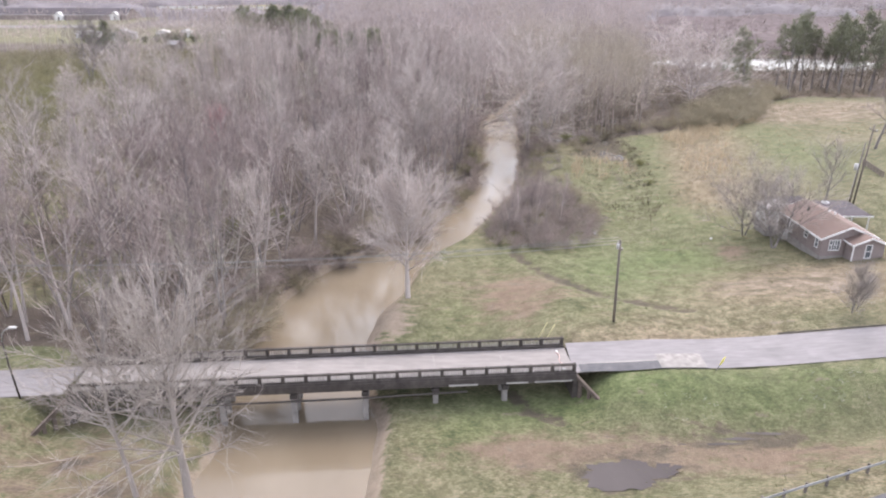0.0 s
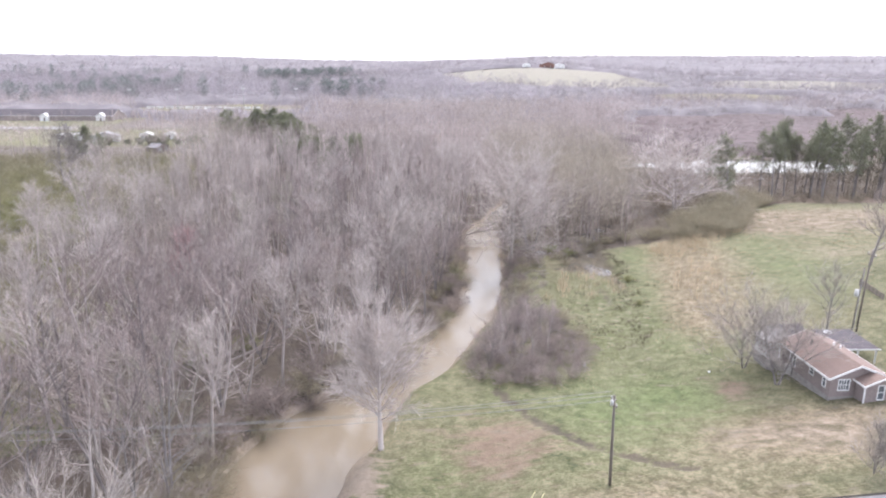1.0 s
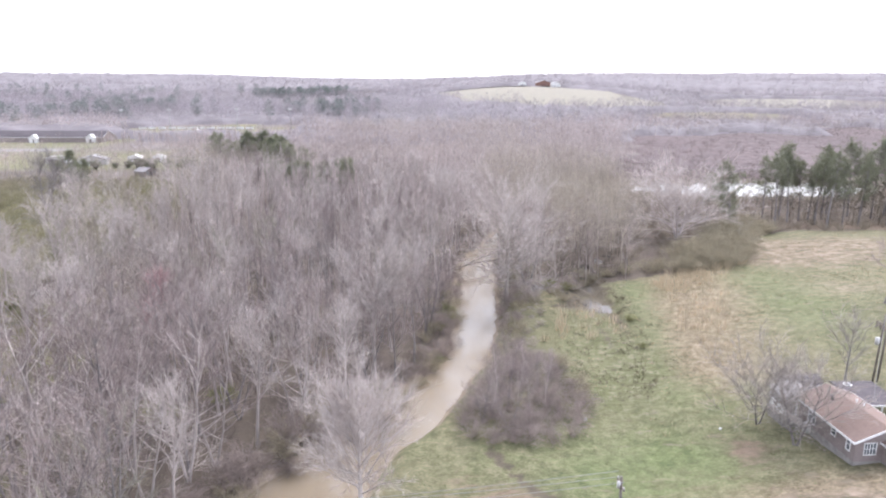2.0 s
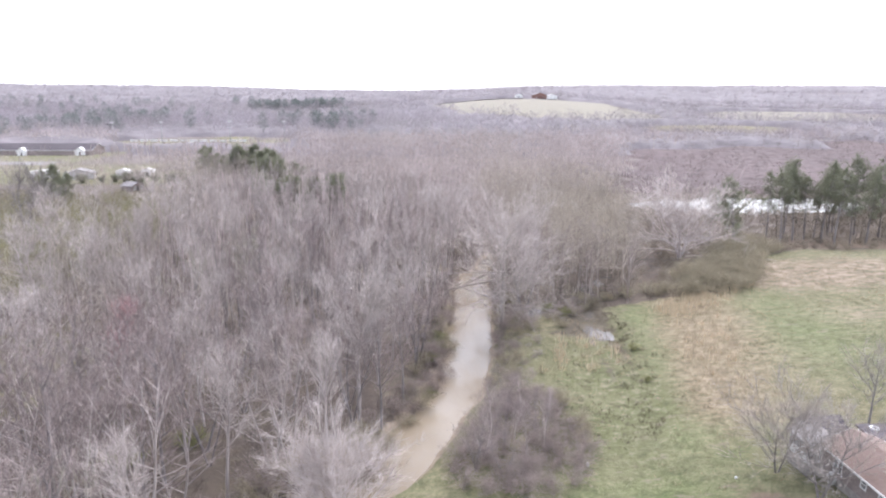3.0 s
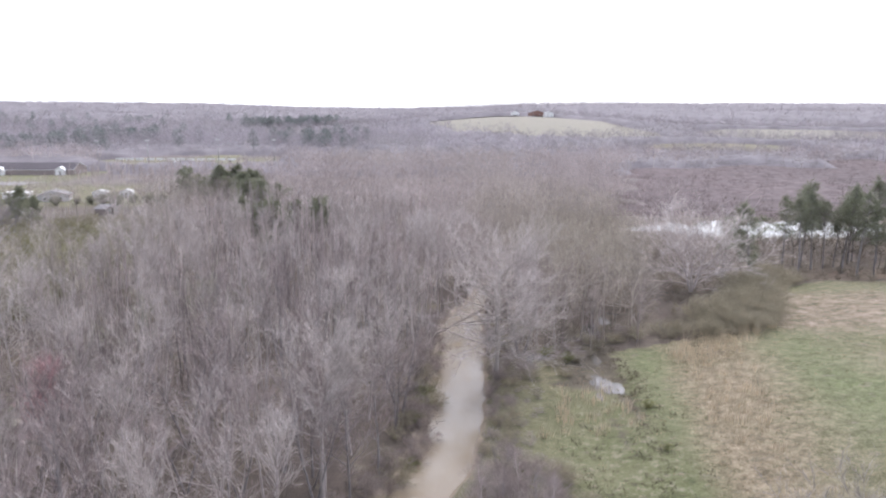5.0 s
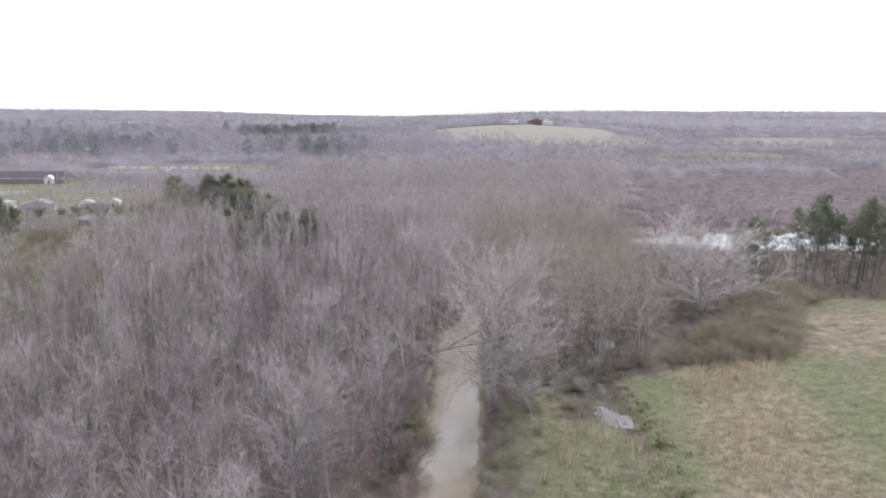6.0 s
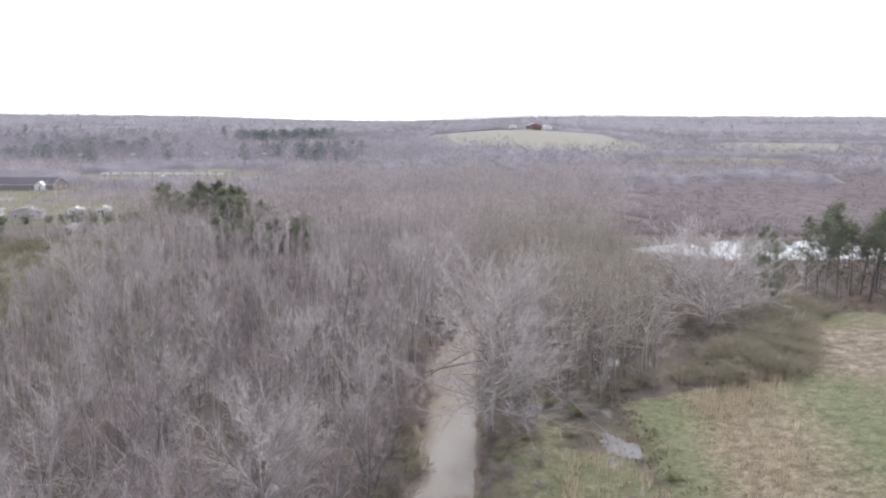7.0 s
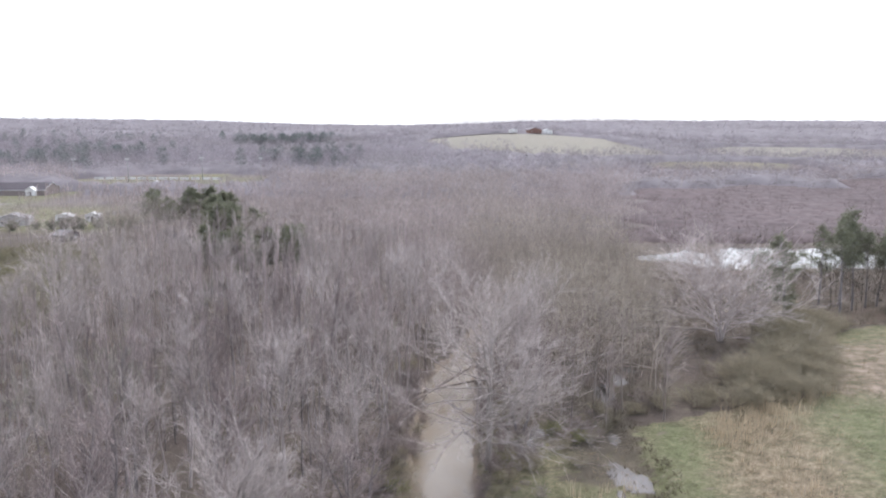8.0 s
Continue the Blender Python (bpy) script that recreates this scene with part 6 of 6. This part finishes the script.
spread("woods", LOWT, scatter(-75, -22, 64, 102, 4.6, lambda x, y: clearings(np.array(x), np.array(y)) and y > float(road_y(x)) + 8), M_UNDER, (0.35, 0.75), "thin dark bare trees in olive brush", "woods", (0.2, 0.9))

# dark evergreens among the far woods
def round_pine(seed):
    w = Wood(seed)
    r, g = w.r, ([], [])
    w.limb([Vector((0, 0, 0)), Vector((0, 0, 13))], 0.35, 0.15, 3, g)
    for _ in range(110):
        a, k, z = r.uniform(0, 6.283), math.sqrt(r.random()), r.random()
        rad = 3.6 * math.sin(math.pi * (0.18 + 0.74 * z))
        p = Vector((rad * k * math.cos(a), rad * k * math.sin(a), 6 + 10 * z))
        w.blade(p, p + Vector((r.gauss(0, 1) + math.cos(a), r.gauss(0, 1) + math.sin(a), r.gauss(0.6, 0.8))), 0.36, g)
    return tri_arrays(g)


DARK = [round_pine(440 + i) for i in range(4)]


def grouped(x, y):
    return rw.random() < 0.75 * max(0.0, float(wob(x, y, 38, 4.0)) - 0.02)


far_pines = scatter(-470, -40, 600, 760, 8, grouped) + scatter(-230, -110, 1000, 1060, 8, lambda x, y: rw.random() < 0.8) + scatter(-1000, -100, 780, 1500, 26, grouped) + scatter(-400, -270, 400, 600, 12, grouped)
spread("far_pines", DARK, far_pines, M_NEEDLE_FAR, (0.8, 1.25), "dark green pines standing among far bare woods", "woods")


# ---------------------------------------------------------------- poles, wires, lamp and small things
def sag(a, c, drop, n=14):
    a, c = Vector(a), Vector(c)
    return [a.lerp(c, t / n) - Vector((0, 0, drop * 4 * (t / n) * (1 - t / n))) for t in range(n + 1)]


def utility_pole(x, y, h, label, lean=(0.0, 0.0), tank=False, arm=True):
    z = land_z(x, y)
    root = thing("utility_pole", pose(x, y, z - 0.5), label, "utility pole")
    top = Vector((lean[0], lean[1], h + 0.5))
    tube("pole", [(0, 0, 0), top * 0.5, top], [0.14, 0.125, 0.10], M_WOODPOLE, root, "", 10)
    if arm:
        box("crossarm", (-0.06, 0.06, -0.9, 0.9, h - 0.25, h - 0.12), M_WOODPOLE, root, "", 0.0, pose(lean[0], lean[1], 0))
        for s in (-0.8, 0.0, 0.8):
            tube("insulator", [(lean[0], lean[1] + s, h - 0.12), (lean[0], lean[1] + s, h + 0.1)], [0.06, 0.03], M_PALEWALL, root, "pale insulator", 8)
    if tank:
        tube("transformer", [(lean[0] * 0.65 - 0.4, lean[1] * 0.65, h * 0.62), (lean[0] * 0.65 - 0.4, lean[1] * 0.65, h * 0.62 + 0.9)], [0.27, 0.27], M_PALEWALL, root, "pale grey transformer can", 12)
    return Vector((x + lean[0], y + lean[1], z + h))


p1 = utility_pole(17.25, 64.3, 8.8, "weathered wooden utility pole beside the lawn ditch", (-0.15, 0))
tube("service_box", [(0, 0, 0), (0, 0, 0.5)], [0.14, 0.14], M_PALEWALL, None, "", 10, pose(16.9, 64.2, land_z(17.6, 64.1) + 7.9))
bpy.data.objects["service_box"].parent = None
tagged(bpy.data.objects["service_box"], "pale grey can fixed near the pole top", "lamp")
p2 = utility_pole(57.9, 96.5, 11.2, "tall leaning wooden utility pole behind the carport", (0.5, 0))
p3 = utility_pole(57.2, 96.3, 9.0, "wooden utility pole with a pale transformer", (0.4, 0), True, False)
p0 = utility_pole(-66, 58.0, 9.0, "wooden utility pole in the roadside woods")
p4 = utility_pole(82, 122, 9.0, "wooden utility pole at the pasture edge")
for a, c, drop, label in ((p0 + Vector((0, -0.8, 0)), p1 + Vector((0, -0.8, 0)), 1.6, ""), (p0 + Vector((0, 0, 0)), p1, 1.4, ""), (p0 + Vector((0, 0.8, 0)), p1 + Vector((0, 0.8, 0)), 1.7, ""),
                          (p2, p4, 0.6, ""), (p3, Vector((51.0, 86.5, HZ + 3.0)), 0.3, "")):
    ob = tube("power_line", sag(a, c, drop), 0.024, M_WIRE, None, "", 4)
    tagged(ob, "thin grey overhead power line between wooden poles", "power line", "power lines")

lamp = thing("street_lamp", pose(-34.7, 50.4, land_z(-34.7, 50.4) - 0.3), "dark curved street lamp by the bridge end", "street lamp")
tube("pole", [(0, 0, 0), (-0.25, 0, 3.4), (-0.3, 0, 5.6)], [0.09, 0.075, 0.06], M_DARKCON, lamp)
tube("arm", [(-0.3, 0, 5.6), (-0.2, 0, 6.2), (0.1, 0, 6.6), (0.55, 0, 6.85)], [0.05, 0.045, 0.04, 0.04], M_METAL, lamp)
box("lamp_head", (0.5, 1.1, -0.14, 0.14, 6.80, 6.93), M_PALEWALL, lamp, "pale lamp head", 0.03)

mk = thing("marker_post", pose(24.2, 54.9, land_z(24.2, 54.9) - 0.1), "leaning yellow roadside marker post", "marker post")
tube("stake", [(0, 0, 0), (0.35, 0, 0.9), (0.62, 0, 1.5)], [0.035, 0.035, 0.035], M_METAL, mk, "", 6)
tube("blade", [(0.22, -0.03, 0.6), (0.42, -0.03, 1.05), (0.62, -0.03, 1.5)], [0.02, 0.10, 0.03], M_YELLOW, mk, "yellow marker blade", 6)
for k, (x, y) in enumerate(((8.6, 61.0), (9.3, 60.7))):
    st = tube("stake", [(0, 0, -0.2), (0.8, 0.2, 1.6), (1.5, 0.4, 3.0)], [0.05, 0.045, 0.04], M_STAKE, None, "", 6, pose(x, y, land_z(x, y)))
    tagged(st, "leaning pale yellow stake beside the bridge rail", "stake", "yellow stakes")
rp = thing("barrier_rope", pose(0, 0, 0), "red and white barrier line across the bridge end", "barrier")
tube("rope", [BR @ Vector((10.7 + 0.12 * math.sin(k * 1.7), -1.7 + 0.5 * k, 0.05)) for k in range(7)], 0.05, M_ROPE, rp, "", 6)
for v in (-1.7, 1.3):
    box("weight", (-0.1, 0.1, -0.1, 0.1, 0, 0.14), M_WHITE, rp, "white block", 0.02, Matrix.Translation(BR @ Vector((10.7, v, 0.0))))
for x, y, lab in ((21.6, 95.3, "small white marker box standing in the lawn"), (36.2, 90.4, "small white box lying on the lawn")):
    ob = box("marker_box", (-0.15, 0.15, -0.12, 0.12, -0.1, 0.5 if x < 30 else 0.15), M_WHITE, None, "", 0.04, at(x, y, 20, 0))
    tagged(ob, lab, "box")
fn = thing("fence", pose(66.9, 105.5, land_z(67, 106) - 0.1, 0, 0, 82), "low brown timber fence in the side yard", "fence")
for k in range(8):
    box("post", (k * 1.1 - 0.06, k * 1.1 + 0.06, -0.06, 0.06, -0.5, 1.0), M_WOODPOLE, fn)
    if k < 7:
        for z in (0.2, 0.5, 0.8):
            box("board", (k * 1.1 + 0.06, k * 1.1 + 1.04, -0.02, 0.02, z, z + 0.22), M_DEADWOOD, fn)
